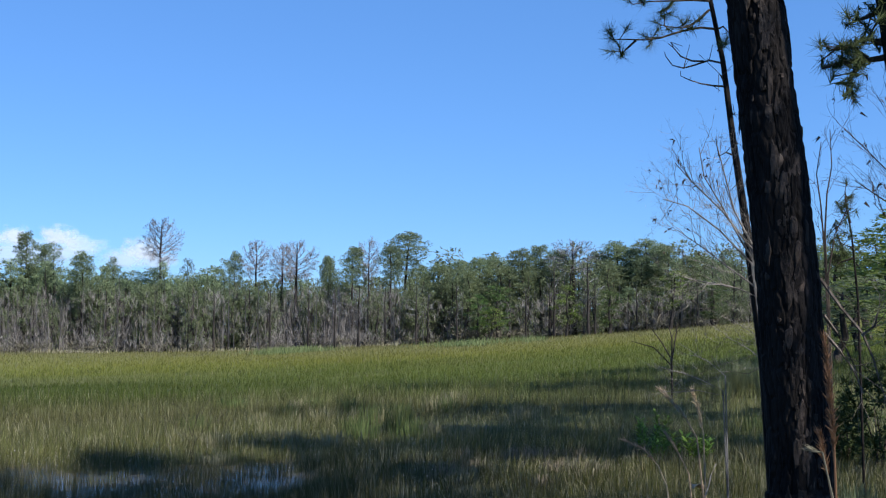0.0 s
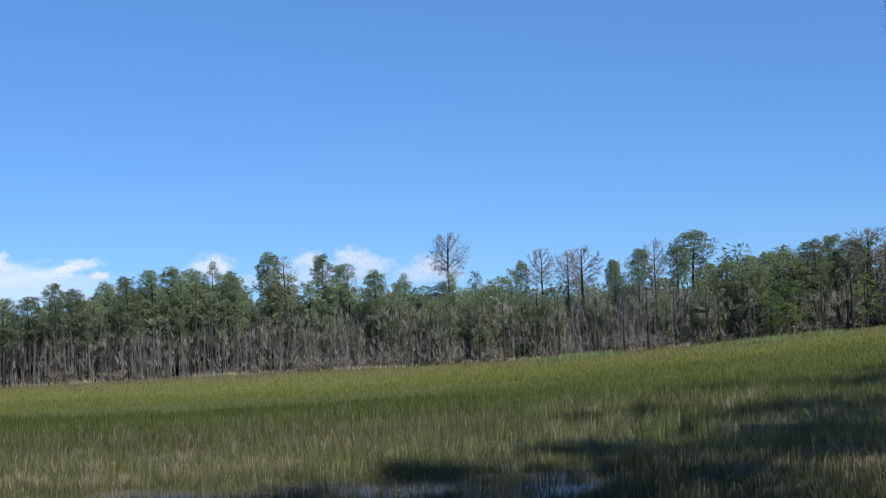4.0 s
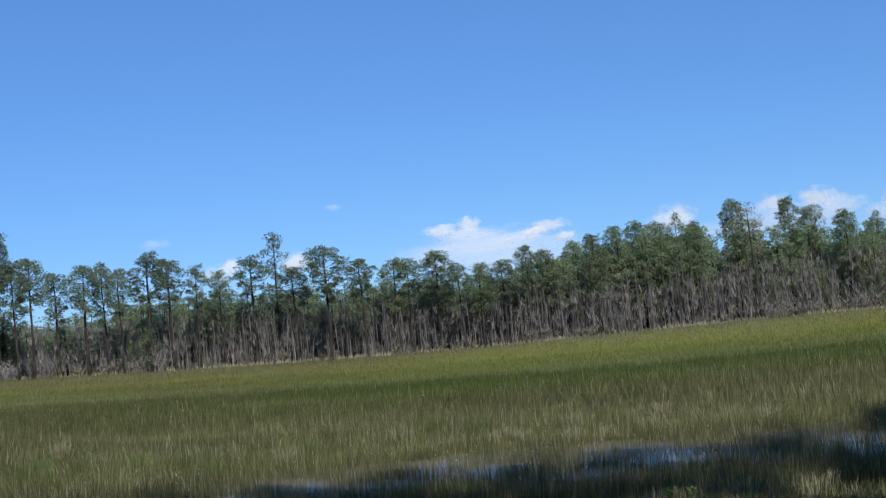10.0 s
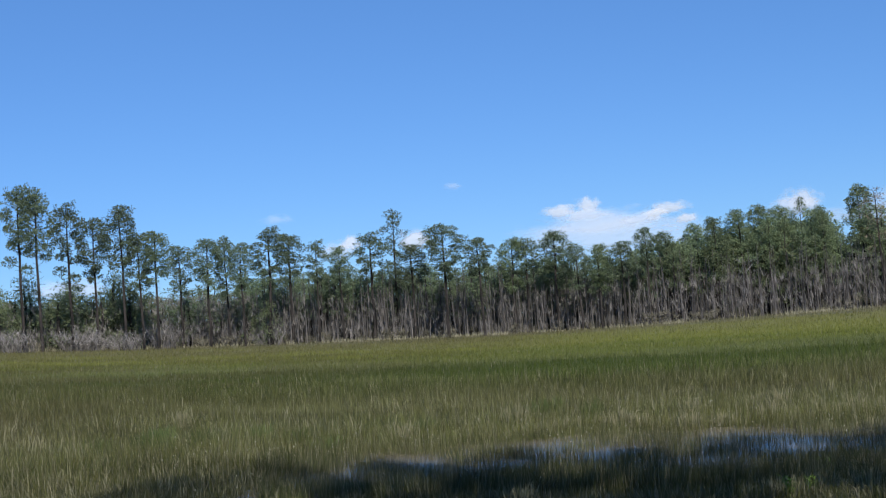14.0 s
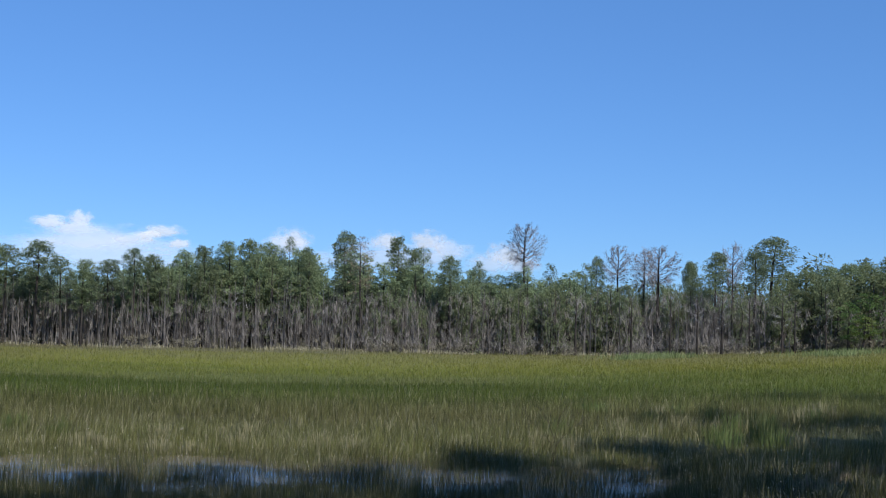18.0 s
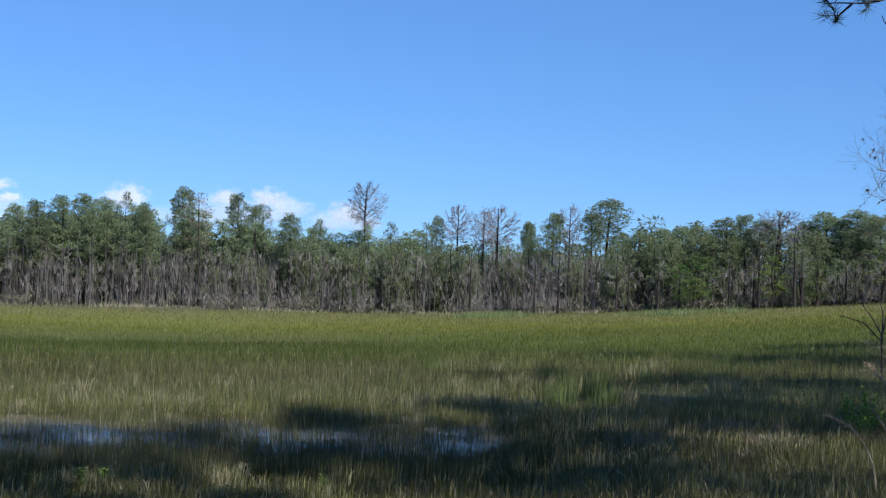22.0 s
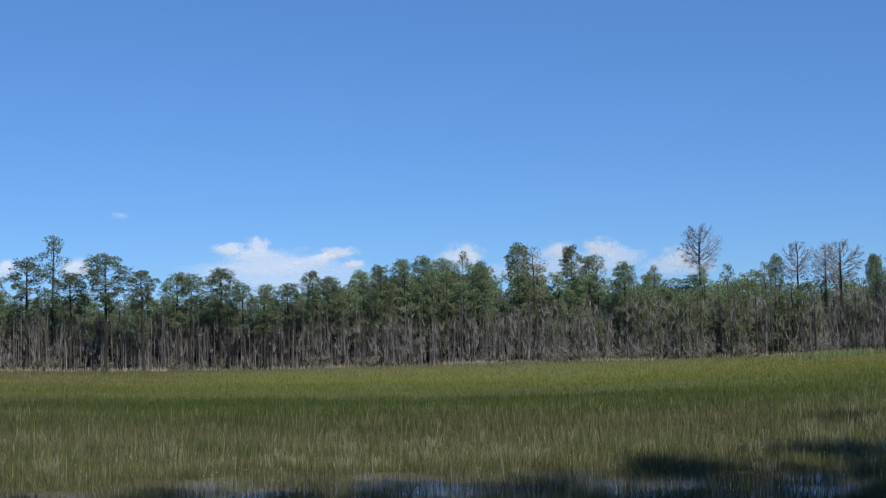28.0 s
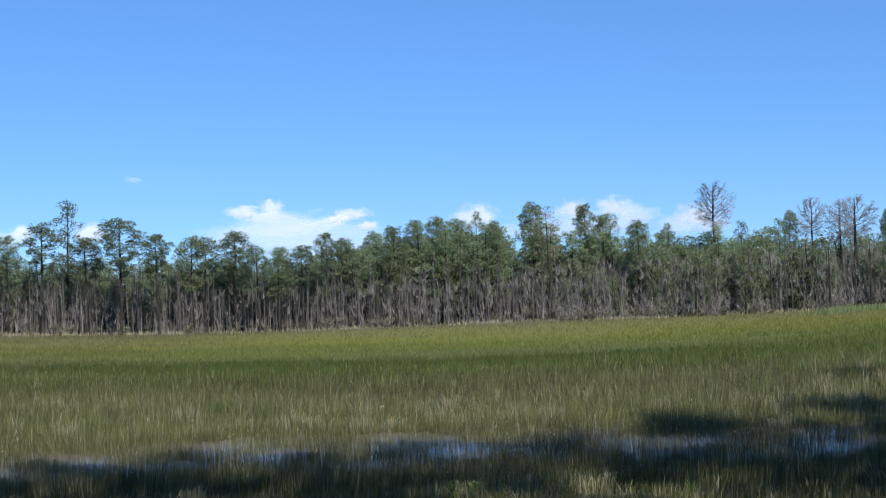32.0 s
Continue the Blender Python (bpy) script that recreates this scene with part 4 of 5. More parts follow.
# ---- big burnt pine and the growth on the shore ----
def at(az, el, r):
    return Vector((r * math.sin(radians(az)), r * math.cos(radians(az)), EYE + r * math.tan(radians(el))))


def foot(az, r, sink=0.1):
    p = at(az, 0, r)
    p.z = float(height(p.x, p.y)) - sink
    return p


def line_at(line, z):
    zs = [p.z for p in line]
    return Vector((float(np.interp(z, zs, [p.x for p in line])), float(np.interp(z, zs, [p.y for p in line])), z))


def big_pine():
    base = foot(36.6, 6.9, 0.3)
    gz = base.z + 0.3
    root = new("big_pine_tree")
    root.location = (0, 0, 0)
    line = [base, at(36.47, -6.2, 6.9), at(36.02, 2.2, 6.9), at(35.6, 6.84, 6.9), at(34.8, 13.7, 6.9)]
    d = (line[-1] - line[-2]).normalized()
    for k in (2.0, 5.0, 9.0, 13.0):
        line.append(at(34.8, 13.7, 6.9) + d * k + Vector((0.02 * k, 0, 0)))

    def girth(z):
        return float(np.interp(z, (gz - 0.3, gz + 0.25, gz + 0.8, 2.25, 3.4, 4.7, 6), (0.27, 0.20, 0.168, 0.155, 0.151, 0.138, 0.134)))

    v, f = [], []
    n, m = 150, 440
    z0, z1 = base.z, 5.6
    for j in range(m):
        z = z0 + (z1 - z0) * j / (m - 1)
        c = line_at(line, z)
        rad = girth(z)
        for i in range(n):
            a = 2 * math.pi * i / n
            q = Vector((math.cos(a) * 3.2, math.sin(a) * 3.2, z * 6.5 + 0.6 * math.sin(a * 2)))
            q += noise.noise_vector(q * 0.7) * 0.4 + noise.noise_vector(q * 2.3) * 0.12
            dist = noise.voronoi(q)[0]
            e = min(1.0, (dist[1] - dist[0]) / 0.22)
            plate = e * e * (3 - 2 * e)
            w = rad + 0.009 * (plate - 0.75) + 0.005 * noise.noise(q * 2.5) + 0.008 * noise.noise(q * 0.4)
            v.append((c.x + math.cos(a) * w, c.y + math.sin(a) * w, z))
    for j in range(m - 1):
        for i in range(n):
            k = (i + 1) % n
            f.append((j * n + i, j * n + k, j * n + n + k, j * n + n + i))
    mesh_object("trunk", v, f, M_BURNT, root)
    top = Soup()
    hi = [p for p in line if p.z > 5.6]
    top.tube([line_at(line, 5.55)] + hi, [0.134] + [0.13, 0.115, 0.085, 0.04][-len(hi):], 12)
    crown = Soup()
    rng = random.Random(5)
    tip = hi[-1]
    for i in range(44):
        z = rng.uniform(9.0, tip.z)
        k = (z - 5.5) / (tip.z - 5.5)
        o = line_at(line, z)
        a = rng.uniform(0, 6.28)
        bl = branch_line(o, (math.cos(a), math.sin(a), 0.35), rng.uniform(1.6, 3.8) * (1.1 - 0.5 * k), rng, 0, 0.15)
        top.tube(bl, [0.05, 0.04, 0.03, 0.02, 0.01], 4)
        for q in (2, 3, 4, 4, 4):
            crown.puff(bl[q] + Vector((rng.gauss(0, 0.35), rng.gauss(0, 0.35), rng.gauss(0.1, 0.2))), rng.uniform(0.5, 0.75), 20, rng)
    part("upper_trunk", top, M_BURNT, root)
    part("crown", crown, M_PINE, root)
    # loose scales of bark, most in one strip, coloured pale to stand for sunlit flecks
    for i in range(260):
        z = rng.uniform(gz + 0.3, 5.2)
        a = math.atan2(-line[2].y, -line[2].x) + (rng.gauss(0.12, 0.17) if i % 3 else rng.gauss(0.3, 0.55))
        c = line_at(line, z)
        hh, ww = (rng.uniform(0.04, 0.1), rng.uniform(0.014, 0.026)) if i % 4 == 0 else (rng.uniform(0.012, 0.05), rng.uniform(0.006, 0.016))
        rad = girth(z) + 0.001
        k = 9
        ring, out = [], []
        for j in range(k):
            b = 2 * math.pi * j / k
            s = rng.uniform(0.45, 1.2)
            aa = a + ww * math.cos(b) * s / rad
            for lst, off in ((ring, 0.0), (out, rng.uniform(0.003, 0.008))):
                shrink = 1.0 if off == 0.0 else 0.8
                aa2 = a + (aa - a) * shrink
                lst.append((c.x + math.cos(aa2) * (rad + off), c.y + math.sin(aa2) * (rad + off), z + hh * math.sin(b) * s * shrink))
        verts = ring + out
        faces = [(j, (j + 1) % k, k + (j + 1) % k, k + j) for j in range(k)] + [tuple(range(k, 2 * k))]
        mesh_object("bark_scale", verts, faces, M_SCALE, root)
    tagged(root, "tall pine with fire-blackened plated bark on the bank", "pine tree")


# brown and tan tones here paint the sun's flecks onto the scales
M_SCALE = bark_material("bark_scales", (0.008, 0.0065, 0.0055), (0.06, 0.046, 0.038), 14.0, 0.62, (0.2, 0.145, 0.108))
M_PALE = bark_material("weathered_wood", (0.1, 0.09, 0.08), (0.24, 0.22, 0.2), 6.0, 0.9)
M_GREYWOOD = bark_material("grey_deadwood", (0.05, 0.042, 0.036), (0.15, 0.13, 0.115), 8.0, 0.9)
M_DARKWOOD = bark_material("dark_stem", (0.02, 0.016, 0.014), (0.07, 0.055, 0.045), 12.0, 0.9)
M_PLUME = leaf_material("straw_plume", (0.3, 0.225, 0.155), (0.5, 0.4, 0.28), 0.3)
M_NEEDLE = leaf_material("near_needles", (0.04, 0.06, 0.026), (0.11, 0.135, 0.055), 0.3)
M_MYRTLE = leaf_material("myrtle_leaves", (0.032, 0.052, 0.018), (0.08, 0.105, 0.042), 0.2)
M_DEADLEAF = leaf_material("dead_leaves", (0.03, 0.022, 0.016), (0.08, 0.06, 0.045), 0.15)
big_pine()


def needle_tuft(s, p, d, rng, n=50, length=0.22, spread=0.55):
    d = Vector(d).normalized()
    for _ in range(n):
        e = (d * 0.8 + Vector((rng.gauss(0, spread), rng.gauss(0, spread), rng.gauss(0, spread)))).normalized()
        s.leaf(Vector(p) + d * rng.uniform(-0.06, 0.03), e, length * rng.uniform(0.7, 1.1), 0.0045, rng)


def bent(points, r, drift=0.0):
    return [at(a, e, r + drift * i) for i, (a, e) in enumerate(points)]


def taper(r0, r1, n):
    return [r0 + (r1 - r0) * i / (n - 1) for i in range(n)]


def thin_pine():
    rng = random.Random(9)
    R = 16.0
    root = new("young_pine_tree")
    line = [foot(35.6, R, 0.2), at(35.05, -1.0, R), at(34.75, 1.5, R), at(34.45, 4.1, R), at(33.9, 8.0, R), at(33.5, 11.3, R), at(33.0, 13.8, R), at(32.6, 17.0, R), at(32.4, 20.0, R)]
    trunk = Soup()
    trunk.tube(line, [0.075, 0.064, 0.058, 0.05, 0.038, 0.031, 0.026, 0.018, 0.008], 8)
    part("trunk", trunk, M_BURNT, root)
    live = (((33.25, 12.6), (32.6, 12.69), (31.78, 12.56), (30.96, 12.33), (30.26, 12.26), (29.55, 12.3), (28.99, 12.31)),
            ((29.91, 12.24), (29.5, 11.89), (29.27, 11.64)),
            ((32.95, 13.38), (32.6, 13.08), (32.18, 12.77), (31.85, 12.69), (31.11, 12.78)),
            ((33.02, 13.74), (32.26, 13.81), (31.32, 13.8), (30.5, 13.81), (29.79, 13.71)),
            ((31.44, 13.73), (31.2, 13.44), (30.83, 13.36)),
            ((30.96, 12.33), (30.68, 12.32), (30.49, 12.3)),
            ((32.18, 12.77), (31.99, 12.78), (31.88, 12.71)),
            ((33.31, 11.73), (33.45, 11.86), (33.54, 11.95)),
            ((33.03, 14.46), (31.68, 14.47), (30.5, 14.33)))
    dead = (((33.47, 11.22), (32.94, 11.35), (32.24, 11.15), (31.89, 11.07), (31.43, 11.19), (31.15, 11.57), (31.1, 11.75)),
            ((32.71, 11.32), (32.24, 11.35), (31.78, 11.55), (31.48, 11.9), (31.36, 12.14)),
            ((33.53, 10.28), (33.09, 10.32), (32.58, 10.42), (32.12, 10.58), (31.77, 10.75)),
            ((33.29, 12.6), (33.52, 12.7), (33.75, 12.44), (33.8, 12.21)),
            ((33.77, 9.06), (34, 9.19)),
            ((33.9, 7.46), (33.6, 7.58), (33.3, 7.43)),
            ((33.53, 10.46), (33.42, 10.7), (33.33, 10.82)))
    for pts in live:
        bl = bent(pts, R, -0.12)
        limb = Soup()
        limb.tube(bl, taper(0.016, 0.006, len(bl)), 5)
        needles = Soup()
        for i in range(4):
            q = bl[-2].lerp(bl[-1], rng.random() ** 0.5) if i else bl[-1]
            w = q + Vector((rng.gauss(0, 0.06), rng.gauss(0, 0.06), rng.gauss(0.02, 0.05)))
            limb.tube([q, w], [0.006, 0.005], 4)
            needle_tuft(needles, w, w - q + Vector((0, 0, 0.03)), rng, 60, 0.17, 0.7)
        ob = part("limb", limb, M_DARKWOOD, root)
        part("needles", needles, M_NEEDLE, ob, "long dark green pine needles")
    for pts in dead:
        bl = bent(pts, R, -0.1)
        limb = Soup()
        limb.tube(bl, taper(0.013, 0.004, len(bl)), 5)
        for i in range(4):
            q = bl[0].lerp(bl[-1], rng.uniform(0.3, 1)) if len(bl) < 3 else bl[rng.randrange(1, len(bl))]
            limb.tube([q, q + Vector((rng.gauss(0, 0.09), rng.gauss(0, 0.05), rng.gauss(0.03, 0.09)))], [0.005, 0.003], 3)
        part("dead_limb", limb, M_DARKWOOD, root, "bare dead limb")
    needles = Soup()
    for i in range(50):
        o = line_at(line, rng.uniform(7.6, 8.7))
        a = rng.uniform(0, 6.28)
        needle_tuft(needles, o + Vector((math.cos(a), math.sin(a), 0.3)) * rng.uniform(0.2, 0.9), (math.cos(a), math.sin(a), 0.4), rng, 20)
    part("crown", needles, M_NEEDLE, root)
    tagged(root, "young pine with a thin crooked stem and needle tufts", "pine tree")


thin_pine()


def needled_pine(name, line, radii, limbs, r, seed, label, tufts=26, droop=0.12, needle=0.125):
    rng = random.Random(seed)
    root = new(name)
    trunk = Soup()
    trunk.tube(line, radii, 10)
    part("trunk", trunk, M_BURNT, root)
    for pts in limbs:
        bl = bent(pts, r)
        limb, needles = Soup(), Soup()
        limb.tube(bl, taper(0.022, 0.008, len(bl)), 6)
        for i in range(tufts):
            k = rng.uniform(0.25, 1.0) * (len(bl) - 1)
            j = min(int(k), len(bl) - 2)
            q = bl[j].lerp(bl[j + 1], k - j)
            w = q + Vector((rng.gauss(0, 0.07), rng.gauss(0, 0.1), rng.gauss(-0.01, droop)))
            limb.tube([q, w], [0.006, 0.005], 4)
            needle_tuft(needles, w, Vector((rng.gauss(0, 0.3), rng.gauss(0, 0.3), rng.gauss(0, 0.6))), rng, 60, needle, 0.45)
        ob = part("limb", limb, M_DARKWOOD, root)
        part("needles", needles, M_NEEDLE, ob, "dense drooping dark green needles")
    return tagged(root, label, "pine tree")


needled_pine("leaning_pine_tree", [foot(42.2, 9.5, 0.2), at(41.3, 4, 9.5), at(40.55, 11, 9.5), at(40.1, 14, 9.5), at(39.6, 20, 9.5), at(39.2, 30, 9.5)],
             [0.15, 0.13, 0.11, 0.1, 0.08, 0.02],
             (((39.96, 11.15), (39.13, 11.07), (38.25, 11.07), (37.47, 10.83)),
              ((39.24, 11.15), (38.7, 11.62), (37.82, 11.58)),
              ((39.02, 11.03), (38.58, 10.42), (38.4, 10.12)),
              ((39.86, 13.06), (39.27, 12.79), (38.76, 12.64)),
              ((39.97, 11.64), (39.54, 11.84), (39.15, 11.95))),
             9.5, 71, "pine with sooty trunk and drooping needled limbs on the bank", 10, 0.06)
needled_pine("sapling_pine_tree", [foot(38.9, 24.0), at(38.75, 1.5, 24.0), at(38.55, 4.0, 24.0), at(38.3, 5.7, 24.0)], [0.024, 0.02, 0.016, 0.01],
             (((38.5, 4.6), (38.35, 5.2), (38.3, 5.9)), ((38.6, 3.6), (38.1, 3.8), (37.85, 4.6)), ((38.6, 3.2), (38.0, 3.0), (37.7, 3.4))), 24.0, 72,
             "slender pine sapling with tufted needles", 14, 0.12, 0.2)


def limb_shrub(name, base, limbs, r, seed, material, label, category="shrub", depth=2, reach=0.55, thick=0.016, leaves=0, leafmat=None, group="", per=7):
    """A shrub of bent limbs, each carrying a spray of fine twigs."""
    rng = random.Random(seed)
    root = new(name)
    root.location = (0, 0, 0)
    for pts in limbs:
        bl = bent(pts, r, rng.uniform(-0.15, 0.15))
        if base:
            bl = [foot(*base)] + bl
        s = Soup()
        s.tube(bl, taper(thick, thick * 0.3, len(bl)), 5)
        ends, sprays = [], []
        for i in range(per):
            if not base:
                sprays.append(Soup())
            k = rng.uniform(1.0 if base else 0.2, len(bl) - 1.01)
            j = int(k)
            q = bl[j].lerp(bl[j + 1], k - j)
            d = (bl[j + 1] - bl[j]).normalized()
            ends += twigs(sprays[-1] if sprays else s, q, d + Vector((rng.gauss(0, 0.5), rng.gauss(0, 0.5), rng.gauss(0.1, 0.5))), reach * rng.uniform(0.5, 1.1), thick * 0.28, rng, depth, 0.5, 3, 3, 0.1)
        ob = part("branch", s, material, root)
        for w in sprays:
            part("twig", w, material, ob)
        if leaves:
            lf = Soup()
            ends = [e for e in ends if (e - bl[-1]).length < 0.6] or [bl[-1]]
            for e in rng.sample(ends, min(leaves, len(ends))):
                lf.clump(e, 0.075, 2, rng, 0.32, -1.6)
            part("leaves", lf, leafmat, ob, "few withered hanging leaves")
    return tagged(root, label, category, group)


limb_shrub("bare_shrub", (36.2, 15.5), (((35.0, 2.6), (34.2, 3.9), (33.4, 5.4), (32.7, 6.6), (32.5, 7.8)), ((34.8, 2.0), (33.6, 2.9), (32.6, 3.7), (31.6, 4.4)),
                                        ((34.6, 3.0), (33.3, 4.4), (32.0, 5.4), (31.0, 5.7)), ((34.9, 3.2), (33.9, 5.2), (33.5, 6.8), (33.2, 8.0)),
                                        ((34.9, 1.6), (34.0, 2.0), (33.0, 2.2), (32.0, 2.4)), ((34.6, 3.6), (33.4, 5.2), (32.2, 6.4), (31.5, 7.2))),
           15.5, 81, M_PALE, "leafless shrub with pale fine twigs and withered leaves", "shrub", 3, 0.38, 0.016, 7, M_DEADLEAF, "bare shrubs on the shore", 14)
limb_shrub("bare_shrub", (33.6, 21.0), (((33.4, -2.2), (32.6, -1.8), (31.8, -1.5), (31.0, -1.3)), ((33.4, -2.4), (32.4, -2.2), (31.4, -2.3), (30.8, -2.2)), ((33.5, -1.6), (32.8, -1.0), (32.2, -0.7))),
           21.0, 85, M_PALE, "low bare shrub with pale twigs over the grass", "shrub", 2, 0.38, 0.013, 0, None, "bare shrubs on the shore", 8)
limb_shrub("bare_shrub", (35.4, 17.0), (((35.2, -1.2), (34.6, -0.6), (34.0, -0.2), (33.5, 0.0)), ((35.2, -0.6), (34.7, 0.1), (34.1, 0.5), (33.6, 0.8)), ((35.2, -0.2), (34.8, 0.6), (34.4, 1.2))),
           17.0, 86, M_PALE, "fine pale-twigged bare shrub beside the pine", "shrub", 3, 0.4, 0.009, 0, None, "bare shrubs on the shore", 9)
limb_shrub("bare_shrub", (42.0, 12.0), (((41.2, 5.2), (40.0, 6.6), (39.0, 7.7), (38.3, 8.4)), ((41.2, 4.6), (39.8, 5.5), (38.7, 6.3)), ((41.0, 6.6), (40.2, 8.6), (39.9, 9.6)),
                                        ((41.2, 3.6), (40.2, 4.4), (39.4, 5.4))), 12.0, 82, M_DARKWOOD, "bare dark-twigged shrub reaching over the bank", "shrub", 2, 0.4, 0.012, 5, M_DEADLEAF,
           "bare shrubs on the shore", 6)
limb_shrub("bare_shrub", (37.9, 12.5), (((37.5, 3.2), (37.35, 5.4), (37.2, 6.6), (37.4, 7.9)), ((37.5, 4.2), (37.6, 5.8), (37.8, 6.9), (37.75, 8.4)), ((37.6, 2.5), (37.9, 4.2), (38.4, 5.2))),
           12.5, 83, M_DARKWOOD, "thin upright leafless shrub behind the pine", "shrub", 1, 0.3, 0.011, 0, None, "bare shrubs on the shore", 5)
limb_shrub("fallen_branch", None, (((37.3, 2.4), (38.1, 1.2), (38.9, 0.2), (39.3, -0.8), (39.5, -1.6), (39.8, -2.6)), ((37.4, 0.9), (37.9, 0.2), (38.3, -0.5), (38.7, -1.4)),
                                   ((37.4, 0.2), (38.0, -0.5), (38.5, -1.2), (38.9, -2.2)), ((38.9, 0.1), (39.4, 0.5), (39.5, 1.0))), 11.0, 84, M_GREYWOOD,
           "dead grey branches leaning over a dark bush", "branch", 1, 0.35, 0.016, 0, None, "", 4)
limb_shrub("dead_branch", None, (((35.4, -0.4), (34.2, -0.9), (33.0, -1.2), (31.9, -1.9)), ((35.4, -1.0), (34.4, -1.5), (33.6, -1.4), (32.4, -2.0)), ((35.2, 0.2), (34.4, -0.2), (33.6, 0.0), (33.0, -0.5))),
           19.0, 85, M_GREYWOOD, "tangle of dead grey twigs over the sedge", "branch", 3, 0.5, 0.006, 0, None, "", 9)
limb_shrub("bush_sapling", (31.35, 45.0), (((31.35, -2.5), (31.3, -0.9), (30.9, -0.2), (30.3, 0.6)), ((31.33, -1.2), (30.6, -0.45), (29.7, -0.2)), ((31.33, -1.0), (31.5, 0.0), (31.6, 0.6)),
                                           ((31.33, -1.0), (31.35, -0.1), (31.2, 0.5))), 45.0, 86, M_DARKWOOD, "thin dark sapling with a few leaves in the sedge", "sapling", 1, 0.5, 0.042, 3, M_MYRTLE, "", 2)
limb_shrub("dead_bush", (11.5, 33.0), (((11.5, -4.2), (11.2, -3.4), (10.9, -2.9)), ((11.5, -4.2), (11.7, -3.3), (12.0, -2.8)), ((11.4, -4.4), (10.8, -3.7), (10.3, -3.4)), ((11.6, -4.4), (12.2, -3.7), (12.6, -3.5))),
           33.0, 87, M_DARKWOOD, "feathery dark dead bush standing in the wet sedge", "bush", 3, 0.36, 0.008, 0, None, "", 12)


def leafy_bush(az, r, wide, tall, seed, material, label, clumps=150, leaf=0.16):
    rng = random.Random(seed)
    root = new("leafy_bush")
    p = foot(az, r, 0.05)
    root.location = p
    stems, leaves = Soup(), Soup()
    for i in range(9):
        d = Vector((rng.gauss(0, 0.35), rng.gauss(0, 0.35), 1))
        bl = branch_line((rng.gauss(0, 0.08), rng.gauss(0, 0.08), 0), d, tall * rng.uniform(0.6, 0.95), rng, 0, 0.12)
        stems.tube(bl, [0.02, 0.016, 0.012, 0.008, 0.004], 4)
    for i in range(clumps):
        u = rng.random()
        a = rng.uniform(0, 6.28)
        w = wide * 0.5 * math.sqrt(max(0.05, 1 - (u * 1.9 - 0.9) ** 2)) * rng.random() ** 0.4
        leaves.clump((math.cos(a) * w, math.sin(a) * w, tall * (0.06 + 0.9 * u)), leaf * rng.uniform(0.8, 1.4), 14, rng, 0.3, 0.5)
    part("stems", stems, M_DARKWOOD, root)
    part("foliage", leaves, material, root)
    return tagged(root, label, "bush", "bushes on the bank")


leafy_bush(39.5, 30.0, 2.2, 2.2, 91, M_MYRTLE, "dark green wax myrtle bush in shade", 190)
leafy_bush(38.2, 31.0, 1.0, 1.5, 92, M_MYRTLE, "small dark green bush in shade", 100)


def tussock(az, r, tall, n, seed, material, label, group, wide=0.3, arch=0.4):
    """A tuft of long arching blades."""
    rng = random.Random(seed)
    s = Soup()
    for i in range(n):
        a, k = rng.uniform(0, 6.28), abs(rng.gauss(0, arch))
        d = Vector((math.cos(a), math.sin(a), 0))
        b = d * rng.uniform(0, wide)
        h = tall * rng.uniform(0.5, 1.0)
        m = b + d * h * k * 0.35 + Vector((0, 0, h * 0.7))
        t = b + d * h * k + Vector((0, 0, h * (1 - 0.5 * min(k, 1.0))))
        w = Vector((-math.sin(a + 1), math.cos(a + 1), 0)) * rng.uniform(0.004, 0.009)
        o = len(s.v)
        s.v += [tuple(b + w), tuple(b - w), tuple(m - w * 0.8), tuple(m + w * 0.8), tuple(t)]
        s.f += [(o, o + 1, o + 2, o + 3), (o + 3, o + 2, o + 4)]
    ob = new("grass_tussock", s.mesh("grass_tussock", material))
    ob.location = foot(az, r, 0.06)
    tagged(ob, label, "grass", group)


M_SEDGETUFT = leaf_material("sedge_tuft_blades", (0.06, 0.088, 0.03), (0.125, 0.155, 0.06), 0.35)
M_THATCH = leaf_material("withered_thatch", (0.13, 0.108, 0.08), (0.25, 0.212, 0.162), 0.3, 0.6, False)


